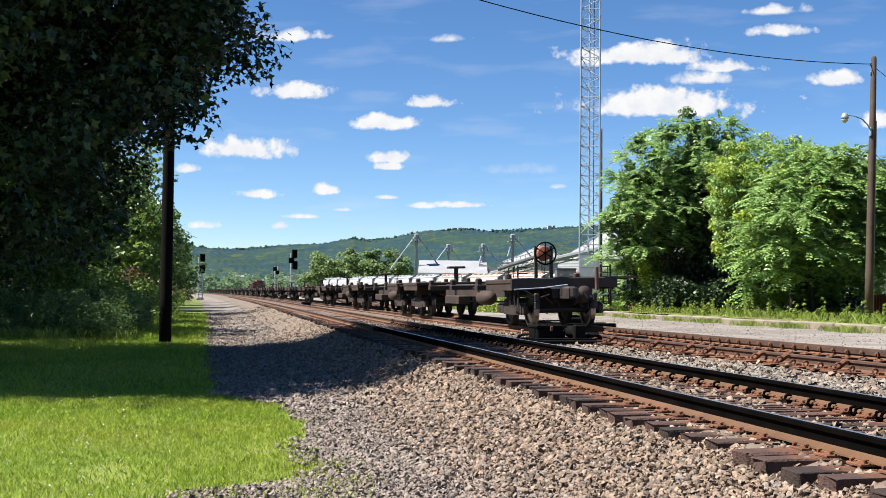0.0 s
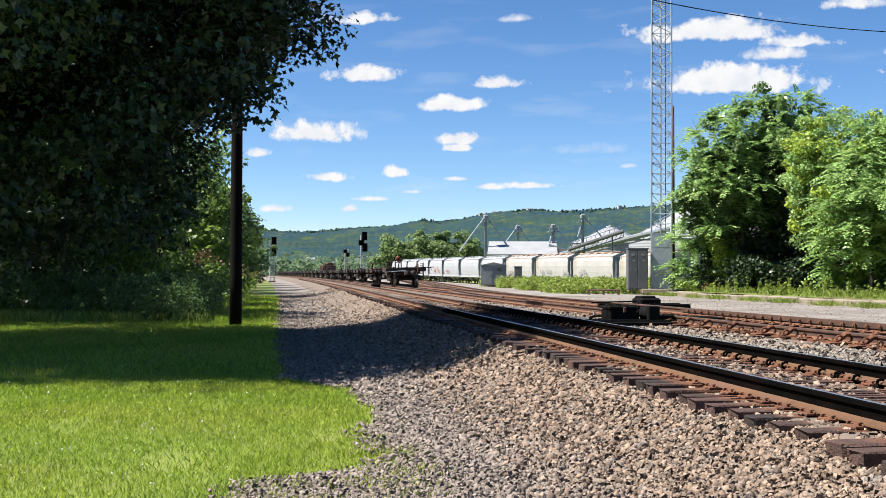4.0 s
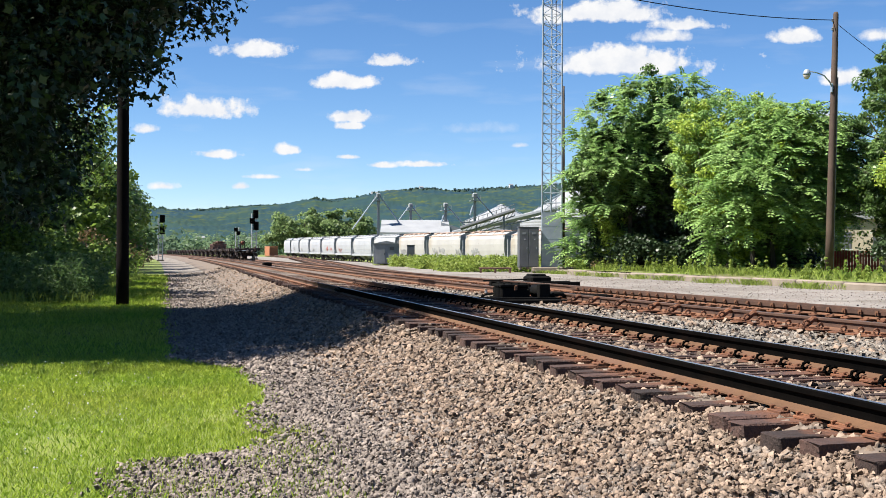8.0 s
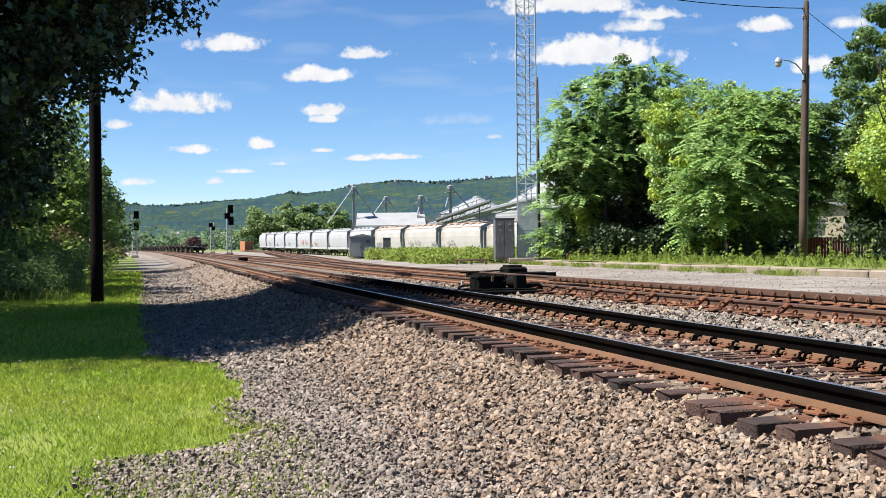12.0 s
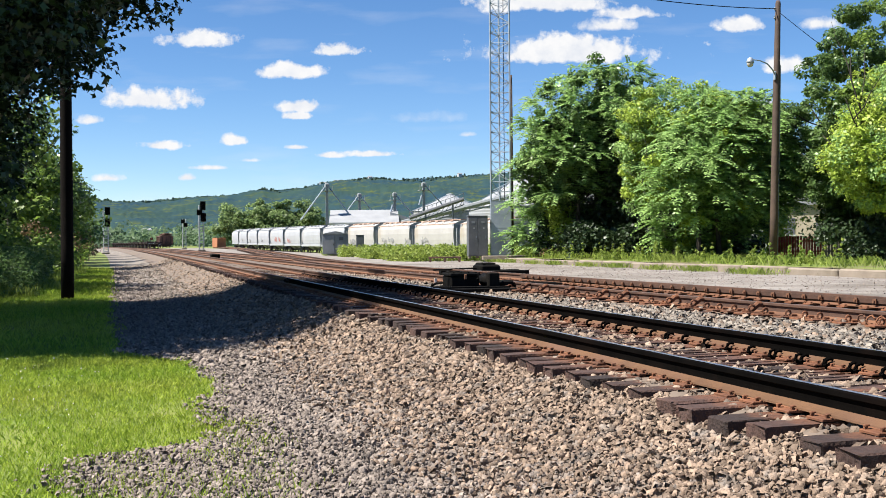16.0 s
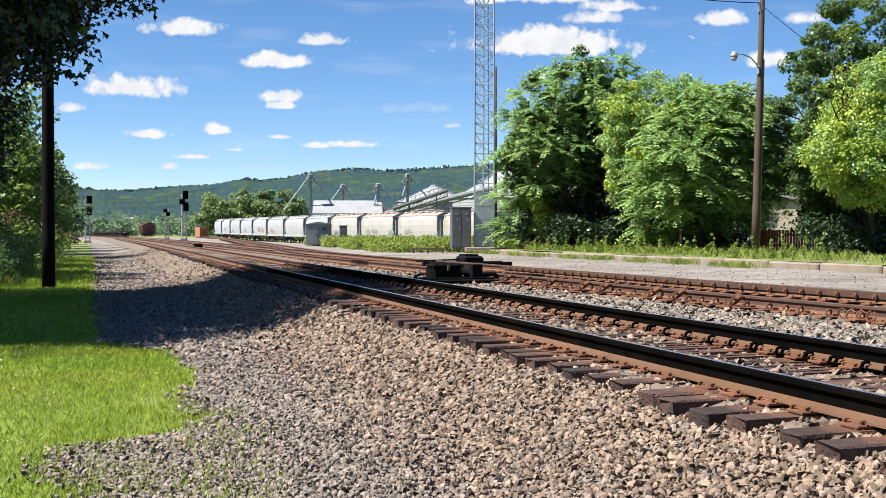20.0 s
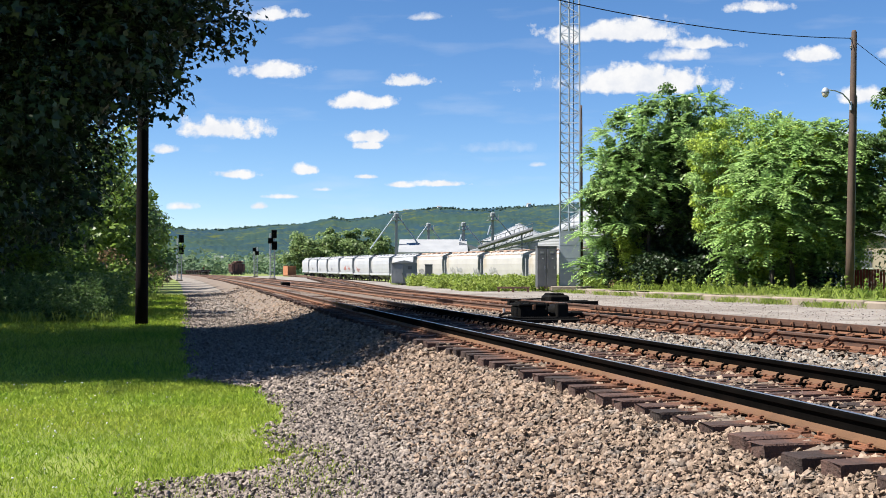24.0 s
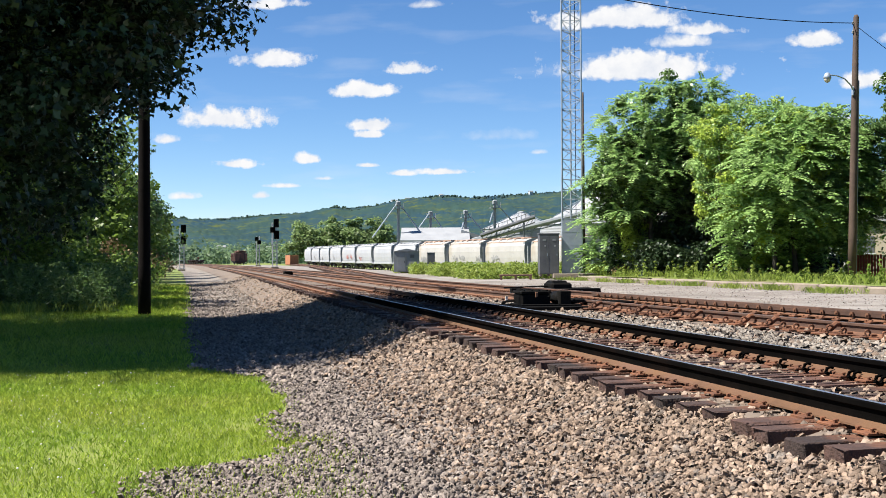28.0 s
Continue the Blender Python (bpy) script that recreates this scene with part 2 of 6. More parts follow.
M = dict(
    ballast=mat("ballast_bed", (0.14, 0.105, 0.080), (0.24, 0.182, 0.142), 3.0, 0.9, 0.3, 22, third=(0.15, 0.12, 0.10)),
    stone=mat("ballast_stone", (0.222, 0.158, 0.116), (0.385, 0.284, 0.216), 13.0, 0.9, 0.6, 70, spread=0.5, island=True, third=(0.285, 0.240, 0.208), spec=0.2),
    stone_grey=mat("grey_stone", (0.225, 0.184, 0.158), (0.360, 0.300, 0.260), 13.0, 0.9, 0.6, 70, spread=0.40, island=True, spec=0.25),
    stone_pale=mat("pale_stone", (0.19, 0.160, 0.133), (0.32, 0.280, 0.240), 13.0, 0.9, 0.5, 60, spread=0.5, island=True),
    gravel=mat("road_gravel", (0.23, 0.20, 0.18), (0.36, 0.325, 0.295), 0.5, 0.95, 1.0, 30, third=(0.16, 0.135, 0.11)),
    path=mat("path_gravel", (0.21, 0.180, 0.153), (0.34, 0.295, 0.255), 2.6, 0.95, 0.6, 25, third=(0.13, 0.105, 0.085)),
    soil=mat("grassy_soil", (0.15, 0.22, 0.03), (0.24, 0.28, 0.05), 0.7, 0.95, 0.8, 14, third=(0.20, 0.155, 0.09)),
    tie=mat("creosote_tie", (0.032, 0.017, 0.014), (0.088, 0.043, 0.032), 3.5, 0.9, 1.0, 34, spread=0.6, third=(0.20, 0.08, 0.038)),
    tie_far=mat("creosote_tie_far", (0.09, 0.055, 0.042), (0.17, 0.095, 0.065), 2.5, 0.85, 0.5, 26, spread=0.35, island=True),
    rust=mat("rail_rust", (0.108, 0.048, 0.019), (0.168, 0.079, 0.033), 3.0, 0.85, 0.35, 60, third=(0.15, 0.07, 0.04)),
    rust_bright=mat("plate_rust", (0.13, 0.046, 0.020), (0.24, 0.092, 0.038), 5.0, 0.85, 0.4, 70, spread=0.3, third=(0.13, 0.06, 0.035)),
    # grease black, lowered further to paint the head's shade on the web
    rail_black=mat("greased_shaded_steel", (0.002, 0.0018, 0.0018), (0.005, 0.004, 0.0035), 4.0, 0.9, 0.15, 50, third=(0.008, 0.005, 0.004), spec=0.03),
    rail_top=mat("polished_steel", (0.85, 0.85, 0.86), (0.95, 0.95, 0.96), 5.0, 0.38, 0.05, 80, metal=1.0),
    rust_dark=mat("dark_rust", (0.14, 0.060, 0.030), (0.22, 0.095, 0.045), 3.0, 0.85, 0.3, 50),
    rail_dull=mat("dull_rail_head", (0.16, 0.13, 0.11), (0.26, 0.22, 0.20), 4.0, 0.5, 0.1, 40, metal=0.5),
    rail_brown=mat("brown_rail_web", (0.07, 0.035, 0.024), (0.13, 0.062, 0.038), 4.0, 0.85, 0.2, 50),
    black_iron=mat("black_iron", (0.004, 0.004, 0.004), (0.011, 0.010, 0.009), 3.0, 0.8, 0.3, 30, spec=0.08),
    # pole wood taken near black, with the maple's shade in the colour
    pole=mat("shaded_pole_wood", (0.004, 0.003, 0.003), (0.010, 0.0075, 0.007), 2.0, 0.9, 0.6, 30, spec=0.1),
    pole_brown=mat("pole_wood", (0.065, 0.040, 0.029), (0.115, 0.074, 0.052), 1.6, 0.85, 0.5, 25),
    bark=mat("bark", (0.035, 0.028, 0.022), (0.075, 0.06, 0.048), 2.5, 0.9, 0.9, 14),
    galv=mat("galvanised_steel", (0.34, 0.40, 0.48), (0.46, 0.52, 0.60), 1.2, 0.5, 0.1, 30, metal=0.3),
    steel_grey=mat("grey_paint", (0.24, 0.26, 0.28), (0.32, 0.34, 0.36), 1.1, 0.6, 0.1, 20),
    dark_grey=mat("dark_grey_paint", (0.10, 0.105, 0.118), (0.15, 0.155, 0.17), 1.5, 0.5, 0.1, 20),
    white_car=mat("hopper_paint", (0.44, 0.45, 0.475), (0.54, 0.55, 0.575), 0.35, 0.55, 0.1, 6, third=(0.47, 0.46, 0.45)),
    cream_car=mat("hopper_cream", (0.47, 0.45, 0.43), (0.56, 0.54, 0.52), 0.35, 0.6, 0.1, 6, third=(0.44, 0.38, 0.31)),
    roof_rust=mat("rusty_roof", (0.42, 0.26, 0.19), (0.58, 0.42, 0.33), 0.7, 0.8, 0.2, 9),
    silver=mat("bin_sheet", (0.34, 0.35, 0.37), (0.42, 0.43, 0.45), 0.3, 0.6, 0.1, 4, metal=0.0),
    white_wall=mat("white_siding", (0.62, 0.63, 0.63), (0.70, 0.71, 0.71), 0.4, 0.7, 0.1, 5),
    tan_wall=mat("tan_siding", (0.52, 0.44, 0.33), (0.58, 0.50, 0.39), 0.6, 0.8, 0.1, 6),
    roof=mat("grey_roofing", (0.30, 0.31, 0.32), (0.37, 0.38, 0.39), 0.4, 0.7, 0.1, 8),
    car_black=mat("wagon_black", (0.025, 0.018, 0.016), (0.055, 0.036, 0.03), 2.0, 0.75, 0.4, 16, third=(0.09, 0.045, 0.03)),
    car_brown=mat("wagon_brown", (0.13, 0.065, 0.047), (0.21, 0.11, 0.08), 1.4, 0.8, 0.4, 14, third=(0.06, 0.035, 0.028)),
    car_dull=mat("wagon_dull_brown", (0.034, 0.021, 0.017), (0.075, 0.042, 0.032), 1.8, 0.8, 0.4, 14, third=(0.03, 0.02, 0.017)),
    car_load=mat("old_timber", (0.16, 0.085, 0.065), (0.27, 0.16, 0.12), 1.2, 0.9, 0.4, 9, spread=0.3),
    wheel=mat("wheel_steel", (0.022, 0.018, 0.017), (0.055, 0.044, 0.039), 5.0, 0.6, 0.2, 20, metal=0.3),
    tread=mat("wheel_tread", (0.45, 0.44, 0.43), (0.55, 0.54, 0.53), 5.0, 0.3, 0.05, 30, metal=1.0),
    orange=mat("handwheel_orange", (0.20, 0.055, 0.03), (0.30, 0.09, 0.05), 4.0, 0.7, 0.2, 20),
    concrete=mat("old_concrete", (0.24, 0.195, 0.15), (0.36, 0.30, 0.24), 0.9, 0.9, 0.8, 14, third=(0.15, 0.13, 0.09)),
    red_fence=mat("red_board", (0.50, 0.07, 0.05), (0.62, 0.11, 0.08), 1.5, 0.75, 0.2, 14, spread=0.25),
    grey_fence=mat("weathered_board", (0.25, 0.22, 0.19), (0.36, 0.32, 0.28), 1.5, 0.85, 0.3, 14, spread=0.25),
    brick_red=mat("orange_container", (0.42, 0.16, 0.07), (0.50, 0.20, 0.09), 0.7, 0.7, 0.1, 6),
    # distance haze is mixed into both hill colours as blue
    forest_crown=leaf_mat("hazed_hill_crown", (0.040, 0.090, 0.098), (0.070, 0.120, 0.062), 0.5, 0.12, 0.9, 0.004),
    forest=mat("hazed_wooded_hill", (0.026, 0.062, 0.096), (0.044, 0.081, 0.064), 0.006, 0.95, 0.5, 0.05, third=(0.095, 0.120, 0.042), detail=8.0, spec=0.02),
    lamp=mat("lamp_glass", (0.55, 0.5, 0.4), (0.6, 0.55, 0.45), 3.0, 0.3, 0.0, 10),
    graffiti=mat("spray_red", (0.45, 0.16, 0.14), (0.55, 0.28, 0.25), 2.0, 0.7, 0.0, 8),
    graffiti_dark=mat("spray_grey", (0.30, 0.30, 0.30), (0.40, 0.40, 0.40), 2.0, 0.7, 0.0, 8),
    clover=mat("clover_flower", (0.70, 0.70, 0.62), (0.80, 0.80, 0.74), 3.0, 0.8, 0.0, 10),
    # near-black green: the maple, and painted shade in the growth under trees
    leaf_maple_shade=leaf_mat("maple_shade_leaf", (0.024, 0.048, 0.020), (0.046, 0.082, 0.028), 0.12),
    leaf_left=leaf_mat("hedgerow_leaf", (0.125, 0.230, 0.042), (0.26, 0.37, 0.07), 0.45),
    leaf_bush=leaf_mat("ailanthus_leaf", (0.22, 0.41, 0.11), (0.44, 0.63, 0.22), 0.38, 0.35, 0.36),
    leaf_yellow=leaf_mat("locust_leaf", (0.36, 0.53, 0.07), (0.58, 0.70, 0.13), 0.40),
    leaf_dark=leaf_mat("walnut_leaf", (0.10, 0.19, 0.055), (0.20, 0.31, 0.10), 0.42, 0.35, 0.38),
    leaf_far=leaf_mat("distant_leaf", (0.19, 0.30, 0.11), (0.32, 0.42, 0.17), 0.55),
    # leaf green shifted towards blue, so the valley's haze is in the colour
    leaf_valley=leaf_mat("hazed_valley_leaf", (0.12, 0.215, 0.13), (0.21, 0.30, 0.16), 0.5, 0.15, 0.6, 0.03),
    grass=leaf_mat("lawn_blade", (0.26, 0.45, 0.035), (0.54, 0.61, 0.09), 0.42, 0.3, 0.5, 0.3),
    weeds=leaf_mat("tall_weed", (0.22, 0.34, 0.05), (0.42, 0.50, 0.11), 0.45, 0.3, 0.5, 0.25),
    dry=leaf_mat("dry_brush", (0.22, 0.13, 0.07), (0.32, 0.22, 0.12), 0.3),
)



def rust_stain(m, at, half, colour):
    """Rust washed over a tie round its two plates."""
    nt = m.node_tree
    bsdf = nt.nodes["Principled BSDF"]
    base = bsdf.inputs["Base Color"].links[0].from_socket
    tc = nt.nodes.new("ShaderNodeTexCoord")
    sep = nt.nodes.new("ShaderNodeSeparateXYZ")
    nt.links.new(tc.outputs["Object"], sep.inputs[0])

    def op(kind, a, b=None):
        n = nt.nodes.new("ShaderNodeMath")
        n.operation = kind
        for i, v in enumerate((a, b)):
            if isinstance(v, float):
                n.inputs[i].default_value = v
            elif v is not None:
                nt.links.new(v, n.inputs[i])
        return n.outputs[0]

    off = op("ABSOLUTE", op("SUBTRACT", op("ABSOLUTE", sep.outputs[0]), at))
    noise = nt.nodes.new("ShaderNodeTexNoise")
    noise.inputs["Scale"].default_value = 9.0
    noise.inputs["Detail"].default_value = 5.0
    nt.links.new(tc.outputs["Object"], noise.inputs["Vector"])
    edge = op("MULTIPLY", noise.outputs["Fac"], half * 2)
    fac = nt.nodes.new("ShaderNodeMapRange")
    fac.inputs["From Min"].default_value, fac.inputs["From Max"].default_value = -0.10, 0.12
    fac.inputs["To Max"].default_value = 0.85
    nt.links.new(op("SUBTRACT", edge, off), fac.inputs["Value"])
    mix = nt.nodes.new("ShaderNodeMix")
    mix.data_type = "RGBA"
    nt.links.new(fac.outputs[0], mix.inputs["Factor"])
    nt.links.new(base, mix.inputs["A"])
    mix.inputs["B"].default_value = (*colour, 1)
    nt.links.new(mix.outputs["Result"], bsdf.inputs["Base Color"])


rust_stain(M["tie"], 0.75, 0.26, (0.12, 0.046, 0.021))

# ---------------- mesh helpers ----------------


class MB:
    """Collects plain faces for one mesh."""

    def __init__(self):
        self.v, self.f, self.m = [], [], []

    def add(self, vs, fs, mi=0):
        o = len(self.v)
        self.v += [tuple(p) for p in vs]
        self.f += [tuple(i + o for i in q) for q in fs]
        self.m += [mi] * len(fs)
        return self

    def box(self, c, s, rz=0.0, mi=0, ry=0.0, taper=1.0, bev=0.0):
        hx, hy, hz = s[0] / 2, s[1] / 2, s[2] / 2
        if bev:
            b = min(bev, hx * 0.8, hy * 0.8, hz * 0.8)
            ring = [(-hx + b, -hy), (hx - b, -hy), (hx, -hy + b), (hx, hy - b), (hx - b, hy), (-hx + b, hy), (-hx, hy - b), (-hx, -hy + b)]
            pts = [(x, y, -hz) for x, y in ring] + [(x, y, hz - b) for x, y in ring] + [(x * (1 - b / hx), y * (1 - b / hy), hz) for x, y in ring]
            fs = [tuple(range(7, -1, -1)), tuple(range(16, 24))]
            fs += [(k * 8 + i, k * 8 + (i + 1) % 8, k * 8 + 8 + (i + 1) % 8, k * 8 + 8 + i) for k in (0, 1) for i in range(8)]
        else:
            pts = [(x * (taper if z > 0 else 1), y * (taper if z > 0 else 1), z) for z in (-hz, hz) for x, y in ((-hx, -hy), (hx, -hy), (hx, hy), (-hx, hy))]
            fs = [(3, 2, 1, 0), (4, 5, 6, 7), (0, 1, 5, 4), (1, 2, 6, 5), (2, 3, 7, 6), (3, 0, 4, 7)]
        r = Euler((0, radians(ry), radians(rz))).to_matrix()
        c = Vector(c)
        return self.add([c + r @ Vector(p) for p in pts], fs, mi)

    def tube(self, p0, p1, r0, r1=None, n=10, mi=0, caps=True):
        r1 = r0 if r1 is None else r1
        p0, p1 = Vector(p0), Vector(p1)
        d = (p1 - p0).normalized()
        u = d.orthogonal().normalized()
        w = d.cross(u)
        ring = [u * math.cos(2 * math.pi * i / n) + w * math.sin(2 * math.pi * i / n) for i in range(n)]
        vs = [p0 + q * r0 for q in ring] + [p1 + q * r1 for q in ring]
        fs = [(i, (i + 1) % n, n + (i + 1) % n, n + i) for i in range(n)]
        if caps:
            fs += [tuple(range(n - 1, -1, -1)), tuple(range(n, 2 * n))]
        return self.add(vs, fs, mi)

    def chain(self, pts, radii, n=8, mi=0):
        """A tube along points, with one ring a point."""
        pts = [Vector(p) for p in pts]
        vs, fs = [], []
        for i, p in enumerate(pts):
            d = (pts[min(i + 1, len(pts) - 1)] - pts[max(i - 1, 0)]).normalized()
            u = d.cross(Vector((0.31, 0.2, 0.93))).normalized() if abs(d.z) < 0.9 else d.cross(Vector((0, 1, 0))).normalized()
            w = d.cross(u)
            r = radii[i] if isinstance(radii, (list, tuple)) else radii
            vs += [p + (u * math.cos(2 * math.pi * k / n) + w * math.sin(2 * math.pi * k / n)) * r for k in range(n)]
        for i in range(len(pts) - 1):
            fs += [(i * n + k, i * n + (k + 1) % n, (i + 1) * n + (k + 1) % n, (i + 1) * n + k) for k in range(n)]
        fs += [tuple(range(n - 1, -1, -1)), tuple(range((len(pts) - 1) * n, len(pts) * n))]
        return self.add(vs, fs, mi)

    def lathe(self, c, prof, n=24, mi=0, axis="z"):
        vs, fs = [], []
        for r, h in prof:
            for k in range(n):
                a = 2 * math.pi * k / n
                x, y, z = r * math.cos(a), r * math.sin(a), h
                if axis == "x":
                    x, y, z = h, r * math.cos(a), r * math.sin(a)
                if axis == "y":
                    x, y, z = r * math.sin(a), h, r * math.cos(a)
                vs.append((c[0] + x, c[1] + y, c[2] + z))
        for i in range(len(prof) - 1):
            fs += [(i * n + k, i * n + (k + 1) % n, (i + 1) * n + (k + 1) % n, (i + 1) * n + k) for k in range(n)]
        fs += [tuple(range(n - 1, -1, -1)), tuple(range((len(prof) - 1) * n, len(prof) * n))]
        return self.add(vs, fs, mi)

    def sweep(self, prof, pts, mats=None, closed=True):
        """A cross-section (across, up) drawn along points that run roughly ahead; mats: one index a side of the section."""
        n = len(prof)
        o = len(self.v)
        for i, p in enumerate(pts):
            a, b = Vector(pts[max(i - 1, 0)]), Vector(pts[min(i + 1, len(pts) - 1)])
            d = (b - a).normalized()
            right = Vector((d.y, -d.x, 0)).normalized()
            self.v += [tuple(Vector(p) + right * u + Vector((0, 0, v))) for u, v in prof]
        for i in range(len(pts) - 1):
            for k in range(n if closed else n - 1):
                k2 = (k + 1) % n
                self.f.append((o + i * n + k, o + (i + 1) * n + k, o + (i + 1) * n + k2, o + i * n + k2))
                self.m.append(mats[k] if mats else 0)
        if closed:
            self.f += [tuple(o + k for k in range(n)), tuple(o + (len(pts) - 1) * n + k for k in range(n - 1, -1, -1))]
            self.m += [mats[0] if mats else 0] * 2
        return self

    def mesh(self, name, materials, smooth=False):
        me = bpy.data.meshes.new(name)
        me.from_pydata(self.v, [], self.f)
        for mm in (materials if isinstance(materials, (list, tuple)) else [materials]):
            me.materials.append(mm)
        me.polygons.foreach_set("material_index", self.m)
        if smooth:
            me.polygons.foreach_set("use_smooth", [True] * len(self.f))
        me.update()
        return me


def part(name, mb, material, parent=None, label="", smooth=False, at=None):
    ob = new(name, mb.mesh(name, material, smooth) if isinstance(mb, MB) else mb)
    if parent is not None:
        ob.parent = parent
    if at is not None:
        ob.matrix_basis = at
    if label:
        ob["label"] = label
    return ob


def thing(name, label, category, at=None, group="", kind=""):
    ob = new(name)
    if at is not None:
        ob.matrix_basis = at
    return tagged(ob, label, category, group, kind)


def fast_mesh(name, verts, quads, material, smooth=False):
    """A mesh from number arrays: verts (n, 3), quads (m, 4)."""
    me = bpy.data.meshes.new(name)
    me.vertices.add(len(verts))
    me.vertices.foreach_set("co", np.ascontiguousarray(verts, np.float32).ravel())
    k = quads.shape[1]
    me.loops.add(quads.size)
    me.loops.foreach_set("vertex_index", np.ascontiguousarray(quads, np.int32).ravel())
    me.polygons.add(len(quads))
    me.polygons.foreach_set("loop_start", np.arange(len(quads), dtype=np.int32) * k)
    me.polygons.foreach_set("loop_total", np.full(len(quads), k, np.int32))
    if smooth:
        me.polygons.foreach_set("use_smooth", np.ones(len(quads), bool))
    me.materials.append(material)
    me.update(calc_edges=True)
    return me


def unit(v):
    return v / np.maximum(np.linalg.norm(v, axis=1, keepdims=True), 1e-6)


def leaf_points(rng, clumps, per):
    """Points on the skins of clumps (x, y, z, radius), and the way out of each clump."""
    c = np.repeat(clumps, per, axis=0)
    d = unit(rng.normal(size=(len(c), 3)))
    r = c[:, 3:4] * rng.uniform(0.35, 1.12, (len(c), 1)) ** 0.6
    p = c[:, :3] + d * r * np.array([1, 1, 0.72])
    return p, d


def leaf_mesh(name, rng, clumps, per, size, material, up=0.7, long=1.5, hang=0.0, lobed=False):
    """Leaf blades: each a folded kite of two triangles' width, lying about level with a random lean."""
    p, d = leaf_points(rng, clumps, per)
    n = len(p)
    nor = unit(d * 0.55 + np.array([0, 0, up]) + rng.normal(size=(n, 3)) * 0.5)
    axis = unit(np.cross(nor, rng.normal(size=(n, 3))) + d * 0.3 - np.array([0, 0, hang]))
    side = unit(np.cross(nor, axis))
    s = size * rng.uniform(0.6, 1.35, (n, 1))
    w = s / long
    if lobed:
        # three-lobed blade with a bent tip
        v = np.empty((n, 6, 3))
        for k, (u, f, drop) in enumerate(((0, -0.5, 0), (0.55, -0.02, 0.10), (0.17, 0.08, 0), (0, 0.58, 0.14), (-0.17, 0.08, 0), (-0.55, -0.02, 0.10))):
            v[:, k] = p + side * s * u + axis * s * f - nor * s * drop
        return fast_mesh(name, v.reshape(-1, 3), np.arange(n * 6).reshape(n, 6), material)
    v = np.empty((n, 4, 3))
    v[:, 0] = p - axis * s * 0.5
    v[:, 1] = p + side * w * 0.5 - axis * s * 0.06 + nor * w * 0.12
    v[:, 2] = p + axis * s * 0.5 - nor * s * 0.1
    v[:, 3] = p - side * w * 0.5 - axis * s * 0.06 + nor * w * 0.12
    return fast_mesh(name, v.reshape(-1, 3), np.arange(n * 4).reshape(n, 4), material)


def frond_mesh(name, rng, clumps, per, length, material, axis_xy=(0.0, 0.0), pairs=8):
    """Feathery compound leaves: arching fronds that spread from each clump, with leaflets in pairs."""
    c = np.repeat(clumps, per, axis=0)
    n = len(c)
    out = unit(np.stack([c[:, 0] - axis_xy[0], c[:, 1] - axis_xy[1], np.zeros(n)], 1) + 1e-6)
    d = unit(rng.normal(size=(n, 3)) * np.array([1, 1, 0.35]) + out * 0.7 + np.array([0, 0, 0.30]))
    L = length * rng.uniform(0.7, 1.25, n)
    droop = rng.uniform(0.25, 0.6, n)
    up = np.array([0, 0, 1.0])
    side = unit(np.cross(d, up))
    root = c[:, :3] + d * (c[:, 3] * rng.uniform(0.1, 0.7, n))[:, None]
    quads = []
    for k in range(pairs):
        s = (k + 1.0) / pairs
        p = root + (d * s - up * droop[:, None] * s * s) * L[:, None]
        along = unit(d - up * 2 * droop[:, None] * s)
        ln = (L * 0.27 * (1 - 0.45 * s) * rng.uniform(0.8, 1.15, n))[:, None]
        for e in (-1, 1):
            a = unit(side * e + along * 0.45 - up * 0.28 + rng.normal(size=(n, 3)) * 0.12)
            w = unit(np.cross(a, np.cross(along, a)) + 1e-9) * ln * 0.29
            quads.append(np.stack([p, p + a * ln * 0.4 + w, p + a * ln, p + a * ln * 0.4 - w], 1))
    v = np.stack(quads, 1).reshape(-1, 3)
    return fast_mesh(name, v, np.arange(len(v)).reshape(-1, 4), material)


def crown_clumps(rng, blobs, count, rad, fill=0.3):
    """Clumps spread over the skins of ellipsoids (x, y, z, rx, ry, rz), some inside."""
    vol = np.array([b[3] * b[4] + b[4] * b[5] + b[3] * b[5] for b in blobs])
    pick = rng.choice(len(blobs), count, p=vol / vol.sum())
    b = np.array(blobs)[pick]
    d = unit(rng.normal(size=(count, 3)))
    k = np.where(rng.random(count) < fill, rng.uniform(0.3, 0.8, count), rng.uniform(0.82, 1.08, count))[:, None]
    p = b[:, :3] + d * b[:, 3:6] * k
    return np.concatenate([p, rng.uniform(rad * 0.55, rad * 1.3, (count, 1))], axis=1)


def blade_mesh(name, rng, pts, height, width, material, lean=0.5):
    """Upright blades of grass rooted at points."""
    n = len(pts)
    a = rng.uniform(0, 2 * np.pi, n)
    side = np.stack([np.cos(a), np.sin(a), np.zeros(n)], 1)
    b = rng.uniform(0, 2 * np.pi, n)
    bend = np.stack([np.cos(b), np.sin(b), np.zeros(n)], 1) * rng.uniform(0.1, 1, (n, 1)) * lean
    h = height * rng.uniform(0.4, 1.3, (n, 1))
    w = width * rng.uniform(0.6, 1.3, (n, 1))
    up = np.array([0, 0, 1.0])
    v = np.empty((n, 4, 3))
    v[:, 0] = pts - side * w
    v[:, 1] = pts + side * w
    v[:, 2] = pts + (up * 0.62 + bend * 0.35) * h + side * w * 0.7
    v[:, 3] = pts + (up * 0.95 + bend) * h
    return fast_mesh(name, v.reshape(-1, 3), np.arange(n * 4).reshape(n, 4), material)


